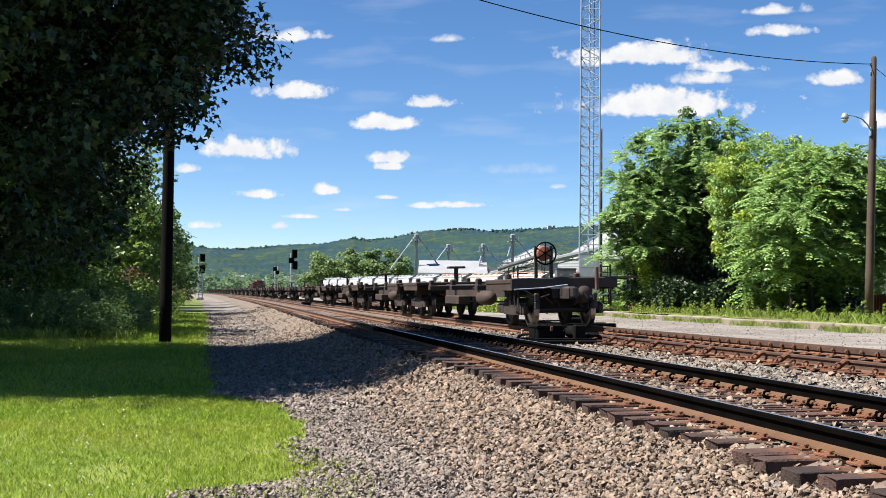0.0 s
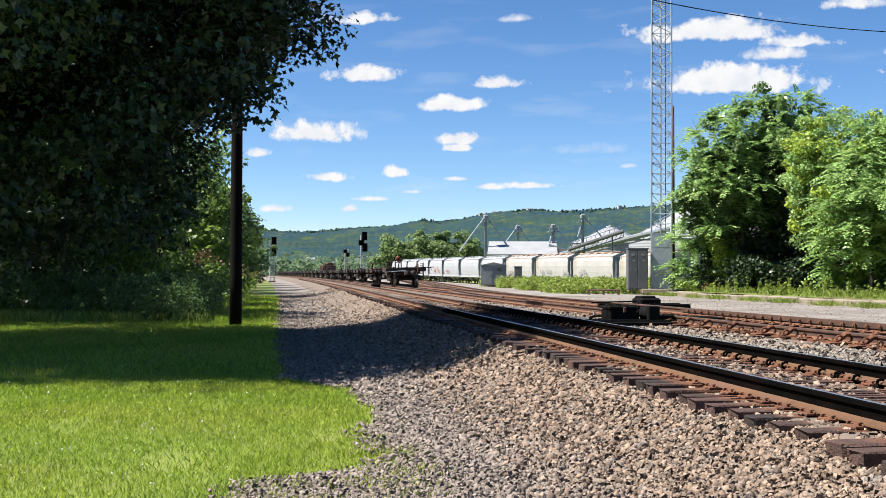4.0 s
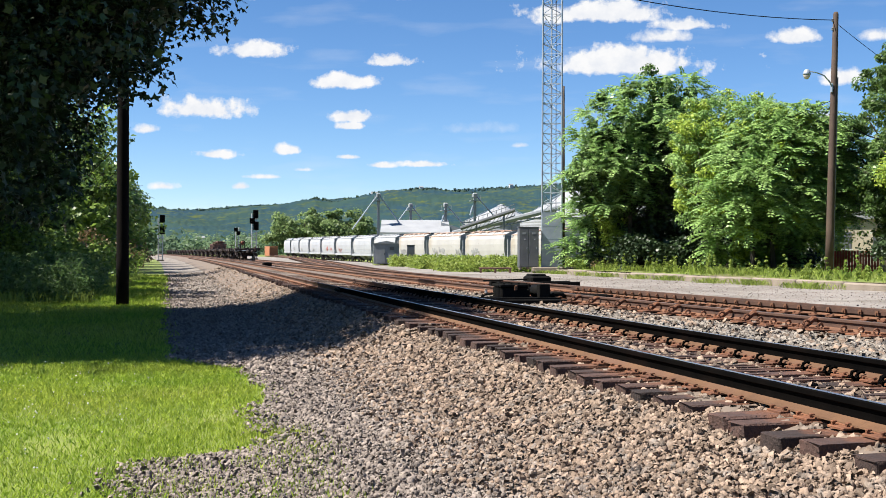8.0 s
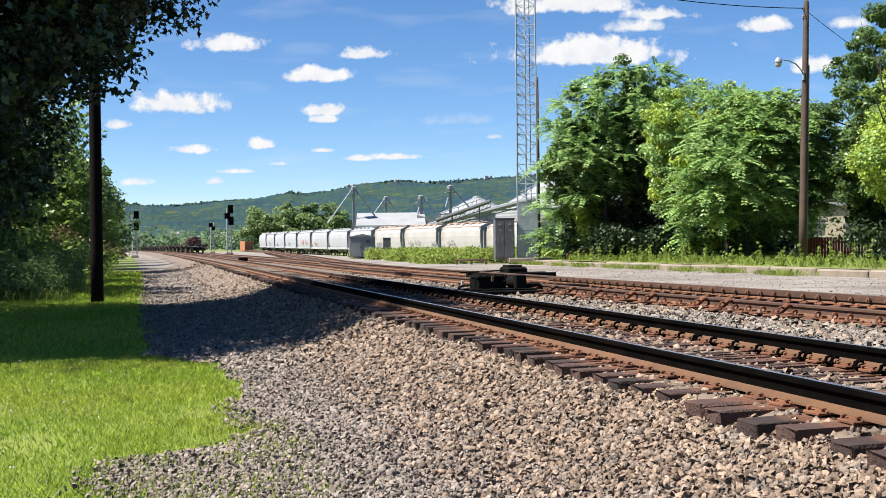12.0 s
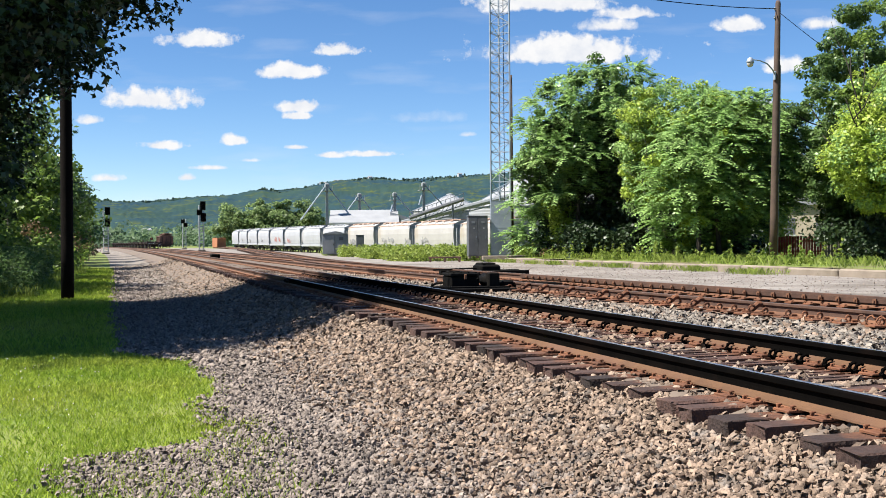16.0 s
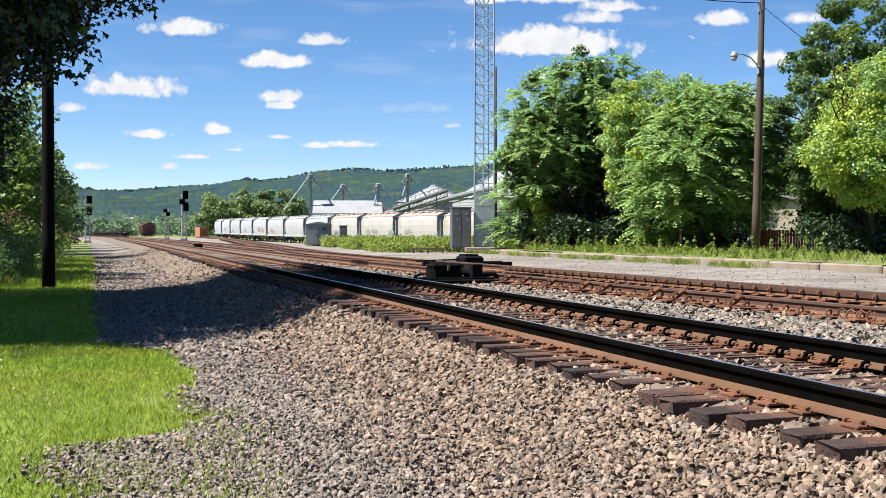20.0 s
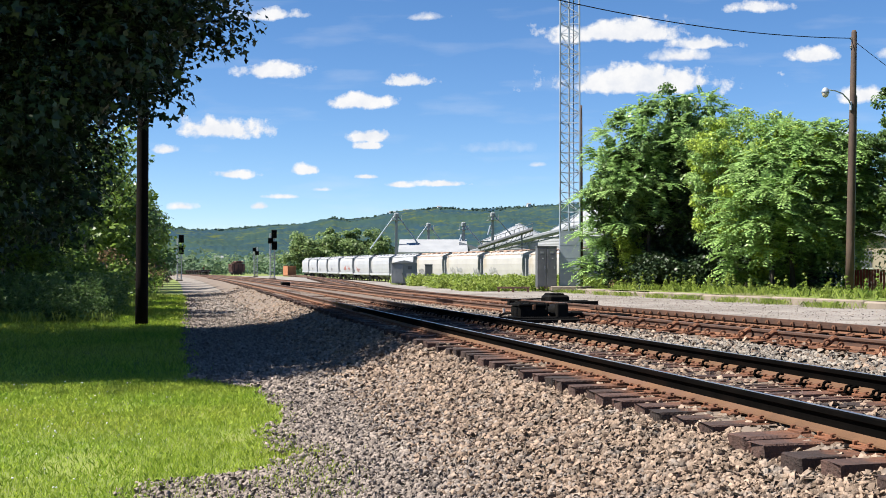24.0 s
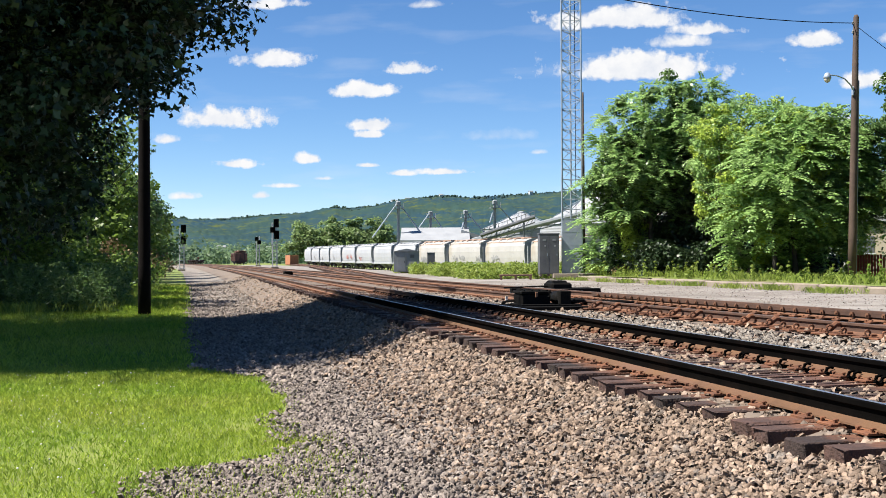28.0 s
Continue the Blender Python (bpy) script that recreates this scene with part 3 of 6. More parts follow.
def stone_mesh(name, rng, pts, size, material, smooth=False):
    """Angular broken stones: jittered blocks, each turned at random."""
    n = len(pts)
    base = np.array([(x, y, z) for z in (-1, 1) for x, y in ((-1, -1), (1, -1), (1, 1), (-1, 1))], float)
    v = base[None] * rng.uniform(0.72, 1.0, (n, 8, 3))
    # broken faces: the top narrower than the foot and set off to one side
    v[:, 4:, :2] *= rng.uniform(0.45, 0.95, (n, 1, 2))
    v[:, 4:, :2] += rng.uniform(-0.25, 0.25, (n, 1, 2))
    v[:, 4:, 2] *= rng.uniform(0.6, 1.0, (n, 4))
    v *= np.stack([rng.uniform(0.9, 1.6, n), rng.uniform(0.65, 1.1, n), rng.uniform(0.45, 0.85, n)], 1)[:, None]
    turn, tip = rng.uniform(0, 2 * np.pi, n), rng.normal(0, 0.55, (n, 2))
    q = unit(np.stack([np.cos(turn / 2), tip[:, 0], tip[:, 1], np.sin(turn / 2)], 1))
    w, x, y, z = q.T
    r = np.stack([np.stack([1 - 2 * (y * y + z * z), 2 * (x * y - z * w), 2 * (x * z + y * w)], 1),
                  np.stack([2 * (x * y + z * w), 1 - 2 * (x * x + z * z), 2 * (y * z - x * w)], 1),
                  np.stack([2 * (x * z - y * w), 2 * (y * z + x * w), 1 - 2 * (x * x + y * y)], 1)], 1)
    s = (size * rng.choice([0.45, 0.7, 1.0, 1.3], n, p=[0.3, 0.32, 0.26, 0.12]) * rng.uniform(0.85, 1.15, n) * 0.56)[:, None, None]
    v = np.einsum("nij,nkj->nki", r, v) * s + pts[:, None]
    f = np.array([(4, 5, 6, 7), (0, 1, 5, 4), (1, 2, 6, 5), (2, 3, 7, 6), (3, 0, 4, 7)])
    quads = (np.arange(n)[:, None, None] * 8 + f[None]).reshape(-1, 4)
    return fast_mesh(name, v.reshape(-1, 3), quads, material, smooth)


# ---------------- plan: x across the tracks, y along them ----------------


def bend(y):
    return -7.2e-5 * np.maximum(0.0, np.asarray(y, float) - 40) ** 2


def x_track1(y):
    return 4.60 + bend(y)


def x_track2(y):
    return 8.19 + bend(y) + 6.9e-4 * np.maximum(0.0, 48.6 - np.asarray(y, float)) ** 2


def x_track3(y):
    e = np.maximum(0.0, np.asarray(y, float) - 24)
    return x_track2(y) + np.where(e < 41, 0.0011 * e ** 2, 1.85 + 0.09 * (e - 41))


PROFILE_X = [-400, -60, -12, 0.6, 1.4, 2.0, 2.6, 3.15, 3.6, 4.0, 5.4, 6.2, 6.9, 7.6, 8.2, 10.0, 10.6, 12.0, 14.0, 24.0, 60, 500]
PROFILE_Z = [0.6, 0.3, -0.02, 0.0, 0.04, 0.10, 0.225, 0.43, 0.55, 0.556, 0.574, 0.56, 0.545, 0.55, 0.565, 0.60, 0.59, 0.47, 0.36, 0.36, 0.5, 0.8]


def ground_z(x, y):
    """Height of the ground: lawn, shoulder, trackbed and the level beyond."""
    x, y = np.asarray(x, float), np.asarray(y, float)
    z = np.interp(x - bend(y), PROFILE_X, PROFILE_Z)
    # the yard lies a little lower
    z = z - 0.85 * np.clip((y - 85) / 25, 0, 1) * np.clip((x - 23) / 6, 0, 1) * np.clip((400 - y) / 80, 0, 1)
    return z + np.interp(y, [10, 25, 40], [0.016, 0.008, 0.003]) * np.sin(x * 1.7 + y * 0.6) * np.sin(y * 0.9 - x * 0.4)


def sheet(name, xs, ys, lift, material, edge=None, curved=True):
    """A sheet of ground over lines xs (across, drawn along the curve) and ys."""
    xs, ys = np.asarray(xs, float), np.asarray(ys, float)
    gx, gy = np.meshgrid(xs, ys)
    if edge is not None:
        lo = edge(ys)[:, None]
        gx = lo + (gx - xs[0]) / (xs[-1] - xs[0]) * (xs[-1] - lo)
    if curved:
        gx = gx + bend(gy)
    gz = ground_z(gx, gy) + lift
    v = np.stack([gx, gy, gz], -1).reshape(-1, 3)
    nx, ny = len(xs), len(ys)
    i = (np.arange(ny - 1)[:, None] * nx + np.arange(nx - 1)[None]).ravel()
    return fast_mesh(name, v, np.stack([i, i + 1, i + nx + 1, i + nx], 1), material, True)


def lawn_edge(y):
    """Where lawn gives way to gravel."""
    y = np.asarray(y, float)
    base = np.interp(y, [-30, 5.0, 7.0, 7.6, 8.55, 8.9, 9.1, 9.4, 10.4, 12, 13.9, 15.5, 16.3, 17.2, 24, 34, 60, 120, 400], [-0.3, -0.1, -0.12, -0.15, -0.28, -0.1, 0.6, 0.80, 0.92, 0.92, 0.95, 0.80, 0.45, -0.05, -0.25, -0.35, -0.6, -1.0, -2])
    return base + 0.06 * np.sin(y * 2.1) + 0.05 * np.sin(y * 5.3 + 1)


def build_ground():
    ys = np.concatenate([np.arange(-40, 0, 4), np.arange(0, 60, 0.5), np.arange(60, 160, 4), np.arange(160, 500, 12), np.arange(500, 4600, 220)])
    xs = np.array([-2500, -1200, -500, -200, -80, -40, -24, -16] + list(np.arange(-12, 14, 0.5)) + [15, 16, 18, 20, 22, 24, 28, 34, 42, 60, 90, 140, 220, 400, 800, 1600, 3000], float)
    v = sheet("ground", xs, ys, -0.02, M["soil"], curved=False)
    tagged(new("ground", v), "green grassy ground reaching to the hills", "ground", kind="structure")
    y2 = np.concatenate([np.arange(-30, 60, 0.4), np.arange(60, 160, 3), np.arange(160, 520, 10)])
    tagged(new("pavement", sheet("pavement", np.linspace(0, 3.4, 24), y2, 0.0, M["path"], lawn_edge)), "grey-brown gravel path beside the ballast shoulder", "path", kind="structure")
    bed = [2.1, 2.6, 2.9, 3.15, 3.4, 3.6, 4.0, 4.6, 5.4, 5.8, 6.2, 6.6, 6.9, 7.3, 7.6, 8.2, 8.8, 9.4, 10.0, 10.6, 11.3, 12.0, 12.6]
    tagged(new("ground_ballast", sheet("ground_ballast", bed, y2, np.interp(y2, [20, 45], [0.012, 0.034])[:, None], M["ballast"])), "brown crushed-stone trackbed under both tracks", "ballast", kind="structure")
    y3 = np.concatenate([np.arange(-30, 60, 1.0), np.arange(60, 330, 5)])
    tagged(new("road", sheet("road", np.linspace(12.4, 24, 18), y3, 0.004, M["gravel"], lambda y: 12.3 + 0 * y + np.maximum(0, (y - 60) * 0.05))), "pale grey gravel service road beside the tracks", "road", kind="structure")

    y4 = np.arange(112, 340, 6.0)
    tagged(new("road_yard", sheet("road_yard", np.linspace(9, 27, 14), y4, 0.008, M["gravel"])), "grey gravel yard between the far tracks", "gravel", kind="structure")


build_ground()

# ---------------- tracks ----------------
RAIL_H = 0.152
RAIL = [(-0.034, -0.006), (-0.030, 0.0), (-0.012, 0.001), (0.026, 0.001), (0.034, -0.006), (0.033, -0.034), (0.010, -0.046), (0.008, -0.085), (0.009, -0.112), (0.03, -0.126), (0.068, -0.140), (0.071, -0.152),
        (-0.071, -0.152), (-0.068, -0.140), (-0.03, -0.126), (-0.009, -0.112), (-0.008, -0.085), (-0.010, -0.046), (-0.033, -0.034)]
RAIL_MATS = [1, 1, 0, 1, 1, 1, 1, 1, 2, 2, 2, 2, 2, 2, 2, 1, 1, 1, 1]
RAIL_SET = [M["rail_top"], M["rail_black"], M["rust"]]
RAIL_RUSTY = [M["rail_dull"], M["rail_brown"], M["rust_dark"]]


def tie_mesh(rng_seed):
    rng = np.random.default_rng(rng_seed)
    b = MB()
    b.box((0, 0, -0.085), (2.58, 0.205, 0.17), bev=0.006)
    b.v = [(x + rng.uniform(-0.02, 0.02), y + rng.uniform(-0.008, 0.008), z + rng.uniform(-0.008, 0.006)) for x, y, z in b.v]
    # long checks in the top
    for k in range(2):
        y = rng.uniform(-0.07, 0.07)
        x0 = rng.uniform(-1.0, 0.3)
        b.box((x0 + 0.35, y, 0.001), (0.7, 0.006, 0.006))
    return b


def plate_mesh():
    """A ribbed tie plate with cut spikes in it; the rail runs along y over its middle."""
    b = MB()
    b.box((0, 0, 0.008), (0.30, 0.16, 0.016), bev=0.005)
    for sx in (-1, 1):
        b.box((sx * 0.086, 0, 0.018), (0.016, 0.16, 0.010), bev=0.003)
        for y in (-0.055, 0.05):
            x = sx * (0.105 if y < 0 else 0.13)
            b.box((x, y, 0.022), (0.016, 0.016, 0.026))
            b.box((x - sx * 0.007, y, 0.036), (0.032, 0.026, 0.010), bev=0.004)
    return b


def anchor_mesh():
    """A spring rail anchor hooked round the foot."""
    b = MB()
    pts = [(0.06, 0, -0.035), (0.0, 0, -0.045), (-0.085, 0, -0.035), (-0.115, 0, -0.005), (-0.105, 0, 0.028), (-0.075, 0, 0.040), (-0.045, 0, 0.030)]
    b.chain(pts, [0.012, 0.014, 0.016, 0.017, 0.016, 0.014, 0.010], 6)
    return b


def build_track(label, xc, y0, y1, z_near, z_far, near_to, seed, mats, rail_from=None, plates=40, anchors=True, category="railway track", split=None, first=()):
    trk = thing("railway_track", label, category, kind="")
    rng = np.random.default_rng(seed)
    ys = np.concatenate([np.arange(y0, 70, 1.0), np.arange(70, y1 + 1, 5.0)])
    half = 0.7525
    for side, z in ((-1, z_near), (1, z_far)):
        yy = ys if rail_from is None else ys[ys >= rail_from[0 if side < 0 else 1]]
        runs = ((yy[yy <= split], mats), (yy[yy >= split], RAIL_RUSTY)) if split else ((yy, mats),)
        for run, look_set in runs:
            b = MB().sweep(RAIL, [(float(xc(y)) + side * half, float(y), z) for y in run], RAIL_MATS)
            part("rail", b, look_set, trk, "black greased steel rail, web shade painted in, bright head, rusty foot" if look_set is RAIL_SET else "rusty brown steel rail")
        if split:
            x = float(xc(split)) + side * half
            j = part("joint_bar", MB().box((x, split, z - 0.075), (0.085, 0.9, 0.085), bev=0.012), M["black_iron"], trk, "black insulated joint bar")
            for e in (-0.33, -0.11, 0.11, 0.33):
                part("bolt", MB().tube((x - 0.075, split + e, z - 0.075), (x + 0.075, split + e, z - 0.075), 0.016, n=6), M["black_iron"], j)
    lean = math.atan2(z_far - z_near, 2 * half)
    base = (z_near + z_far) / 2 - RAIL_H - 0.016
    variants = [tie_mesh(seed * 10 + k).mesh("tie", M["tie"]) for k in range(6)]
    plate, anchor = plate_mesh().mesh("tie_plate", M["rust_bright"]), anchor_mesh().mesh("rail_anchor", M["rail_black"])
    far = MB()
    marks = list(first)
    y = marks.pop(0) if marks else y0 + 0.2
    while y < min(y1, 330):
        x = float(xc(y))
        yaw = -math.degrees(math.atan(float(xc(y + 1) - xc(y - 1)) / 2)) + rng.uniform(-1.3, 1.3)
        dx, dz = rng.uniform(-0.06, 0.06), rng.uniform(-0.012, 0.004)
        if y < near_to:
            m = pose(x + dx, y, base + dz, 0, -math.degrees(lean), yaw)
            part("tie", variants[int(rng.integers(6))], None, trk, at=m)
            if y < plates:
                for side, z in ((-1, z_near), (1, z_far)):
                    part("tie_plate", plate, None, trk, at=pose(x + side * half, y + rng.uniform(-0.01, 0.01), base + side * half * math.sin(lean) + 0.001, 0, -math.degrees(lean), yaw))
                    if anchors and side > 0 and y < 34:
                        for e in ((-0.15,) if rng.random() < 0.45 else (-0.15, 0.15)):
                            part("rail_anchor", anchor, None, trk, at=pose(x + side * half, y + e, z - 0.145, 0, 0, yaw))
        elif y < 190:
            far.box((x + dx, y, base - 0.09), (2.38, 0.2, 0.18), yaw)
        y = marks.pop(0) if marks else y + 0.405 + rng.uniform(-0.045, 0.045)
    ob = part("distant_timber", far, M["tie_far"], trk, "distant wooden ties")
    ob["kind"] = "stuff"
    return trk


FIRST_TIES = (2.2, 2.65, 3.1, 3.5, 3.82, 4.12, 4.57, 4.93, 5.40, 5.74, 6.11, 6.44, 6.99, 7.36, 7.68, 8.06, 8.44, 8.77, 9.13, 9.55, 9.97, 10.33, 10.65)
build_track("main railway track with greased rails on wooden ties", x_track1, 2.0, 520, 0.76, 0.775, 62, 1, RAIL_SET, plates=46, split=27.0,
            first=FIRST_TIES)
build_track("second railway track with rusty rails and switch braces", x_track2, 4.0, 520, 0.76, 0.82, 70, 2, RAIL_RUSTY, plates=46, anchors=False)
build_track("rusty siding track diverging at the turnout", x_track3, 40.0, 330, 0.775, 0.79, 80, 3, RAIL_RUSTY, plates=0, anchors=False)

# ---------------- far ground: hill and woods ----------------


def hill_height(az):
    """Ridge height in metres at 2.6 km, by bearing from the track's line in degrees."""
    return np.interp(az, [-60, -20, -3, -0.7, 1.2, 2.8, 4.2, 5.5, 6.3, 6.9, 7.7, 10.5, 12.4, 15.3, 17.7, 18.5, 30, 45, 70], [60, 70, 97, 97, 102, 107, 110, 112, 120, 125, 122, 140, 151, 153, 159, 164, 165, 150, 120])


def build_hill():
    az = np.concatenate([np.arange(-60, -10, 1.0), np.arange(-10, 40, 0.11), np.arange(40, 71, 1.0)])
    r = np.concatenate([[700, 800], np.linspace(900, 2640, 62), [2720, 2850, 3000]])
    keys = [700, 900, 1100, 1350, 1600, 1850, 2050, 2200, 2350, 2480, 2600, 2720, 3000]
    up = np.interp(r, keys, [-0.02, 0.0, 0.03, 0.10, 0.20, 0.36, 0.52, 0.66, 0.82, 0.93, 1.0, 0.97, 0.6])
    a, rr = np.meshgrid(np.radians(az), r)
    h = hill_height(np.degrees(a)) * up[:, None]
    wob = np.zeros_like(h)
    for k, (p, q) in enumerate(((0.004, 4), (0.011, 2.6), (0.029, 1.6), (0.08, 1.0))):
        wob += q * np.sin(rr * p + k * 2.1 + 3 * np.sin(a * 17 + k)) * np.cos(a * 2600 * p + k)
    z = h + wob * np.clip(up[:, None] * 1.6, 0, 1) * 1.5 + np.random.default_rng(4).uniform(-1.6, 1.6, h.shape) * (up[:, None] > 0.02)
    v = np.stack([rr * np.sin(a), rr * np.cos(a), z], -1).reshape(-1, 3)
    nx, ny = len(az), len(r)
    i = (np.arange(ny - 1)[:, None] * nx + np.arange(nx - 1)[None]).ravel()
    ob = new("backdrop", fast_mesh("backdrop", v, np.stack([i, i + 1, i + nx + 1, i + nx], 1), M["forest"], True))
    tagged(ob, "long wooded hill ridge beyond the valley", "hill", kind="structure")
    # treetops along the skyline
    rng = np.random.default_rng(5)
    n = 3000
    az2 = np.radians(rng.uniform(-8, 30, n))
    rad = rng.uniform(2500, 2640, n)
    row = np.clip(np.searchsorted(r, rad), 0, ny - 1)
    col = np.clip(np.searchsorted(az, np.degrees(az2)), 0, nx - 1)
    p = v[row * nx + col] + rng.uniform(-1, 1, (n, 3)) * np.array([5, 14, 0.6])
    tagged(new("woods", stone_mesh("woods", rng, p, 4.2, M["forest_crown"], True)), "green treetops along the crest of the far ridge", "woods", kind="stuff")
    # valley trees behind the railway
    n = 900
    yv = rng.uniform(420, 800, n)
    azv = np.radians(rng.uniform(-14, 34, n))
    cl = np.stack([yv * np.tan(azv), yv, rng.uniform(1.5, 7.5, n), rng.uniform(3, 6, n)], 1)
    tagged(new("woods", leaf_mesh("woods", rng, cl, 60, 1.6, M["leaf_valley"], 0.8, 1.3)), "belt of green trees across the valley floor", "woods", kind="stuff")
    # houses in the trees across the valley
    for x, y, w in ((-3, 560, 5), (38, 640, 4.5), (14, 700, 5)):
        valley_house(x, y, w, 4.0 + (y - 500) * 0.02, 2.2)
    for azd, rad2, w in ((9.9, 2540, 14), (10.6, 2530, 12), (12.3, 2545, 9), (16.9, 2550, 9)):
        a2 = radians(azd)
        valley_house(rad2 * math.sin(a2), rad2 * math.cos(a2), w, float(hill_height(azd)) * 0.98, 3.0)


def valley_house(x, y, w, z, h=4.5):
    t = thing("house", "small pale house among trees far across the valley", "house", pose(x, y, z - 4, 0, 0, 12), "houses across the valley")
    b = MB().box((0, 0, (h + 4) / 2 - 1), (w, w * 0.7, h + 6))
    part("wall", b, M["white_wall"], t)
    r = MB().add([(-w * 0.55, -w * 0.4, h + 4), (w * 0.55, -w * 0.4, h + 4), (w * 0.55, w * 0.4, h + 4), (-w * 0.55, w * 0.4, h + 4), (-w * 0.55, 0, h + 4 + w * 0.25), (w * 0.55, 0, h + 4 + w * 0.25)],
                 [(0, 1, 5, 4), (2, 3, 4, 5), (0, 4, 3), (1, 2, 5), (3, 2, 1, 0)])
    part("roof", r, M["roof"], t)


build_hill()

# ---------------- trees ----------------


def limb(b, rng, p, d, length, r, depth):
    pts, rad = [Vector(p)], [r]
    d = Vector(d).normalized()
    for k in range(4):
        d = (d + Vector(rng.normal(size=3)) * 0.16 + Vector((0, 0, 0.06))).normalized()
        pts.append(pts[-1] + d * length / 4)
        rad.append(r * (1 - 0.19 * (k + 1)))
    b.chain(pts, rad, 8 if depth > 1 else 5)
    if depth:
        for k in range(3 if depth > 1 else 2):
            q = pts[2 + k % 3]
            e = (d + Vector(rng.normal(size=3)) * 0.75).normalized()
            limb(b, rng, q, e, length * 0.62, r * 0.45, depth - 1)


def tree(name, label, category, x, y, blobs, seed, leaf, clumps, per, size, rad, trunk_r, trunk_h, group="", stems=1, z0=None, hang=0.0, fill=0.3, long=1.5, second=None, up=0.7, fronds=0.0, lobed=False):
    """A tree at x, y: a tapered trunk with limbs, and a crown of leaf clumps over blobs (relative to the foot)."""
    rng = np.random.default_rng(seed)
    z0 = float(ground_z(x, y)) - 0.05 if z0 is None else z0
    t = thing(name, label, category, pose(x, y, z0), group)
    b = MB()
    for k in range(stems):
        dx, dy = (rng.uniform(-1.5, 1.5), rng.uniform(-0.6, 0.6)) if stems > 1 else (0, 0)
        lean = rng.uniform(-0.12, 0.12, 2)
        pts = [(dx + lean[0] * h, dy + lean[1] * h, h) for h in np.linspace(0, trunk_h, 6)]
        b.chain(pts, [trunk_r * v for v in (1.35, 1.0, 0.88, 0.78, 0.66, 0.5)], 10)
        top = Vector(pts[-1])
        for j in range(5 if stems == 1 else 3):
            a = rng.uniform(0, 6.28)
            limb(b, rng, Vector(pts[3 + j % 3]), (math.cos(a), math.sin(a), 0.8), trunk_h * 0.9, trunk_r * 0.45, 1)
    part("trunk", b, M["bark"], t, smooth=True)
    cl = crown_clumps(rng, blobs, clumps, rad, fill)
    if second:
        half = rng.random(len(cl)) < second[1]
        if fronds:
            part("crown", frond_mesh("crown", rng, cl[~half], 13, fronds, leaf), None, t, "feathery drooping leaf sprays")
        else:
            part("crown", leaf_mesh("crown", rng, cl[~half], per, size, leaf, up, long, hang), None, t)
        part("crown", leaf_mesh("crown", rng, cl[half], per, size, second[0], up, long, hang), None, t)
    else:
        part("crown", leaf_mesh("crown", rng, cl, per, size, leaf, up, long, hang, lobed), None, t)
    return t


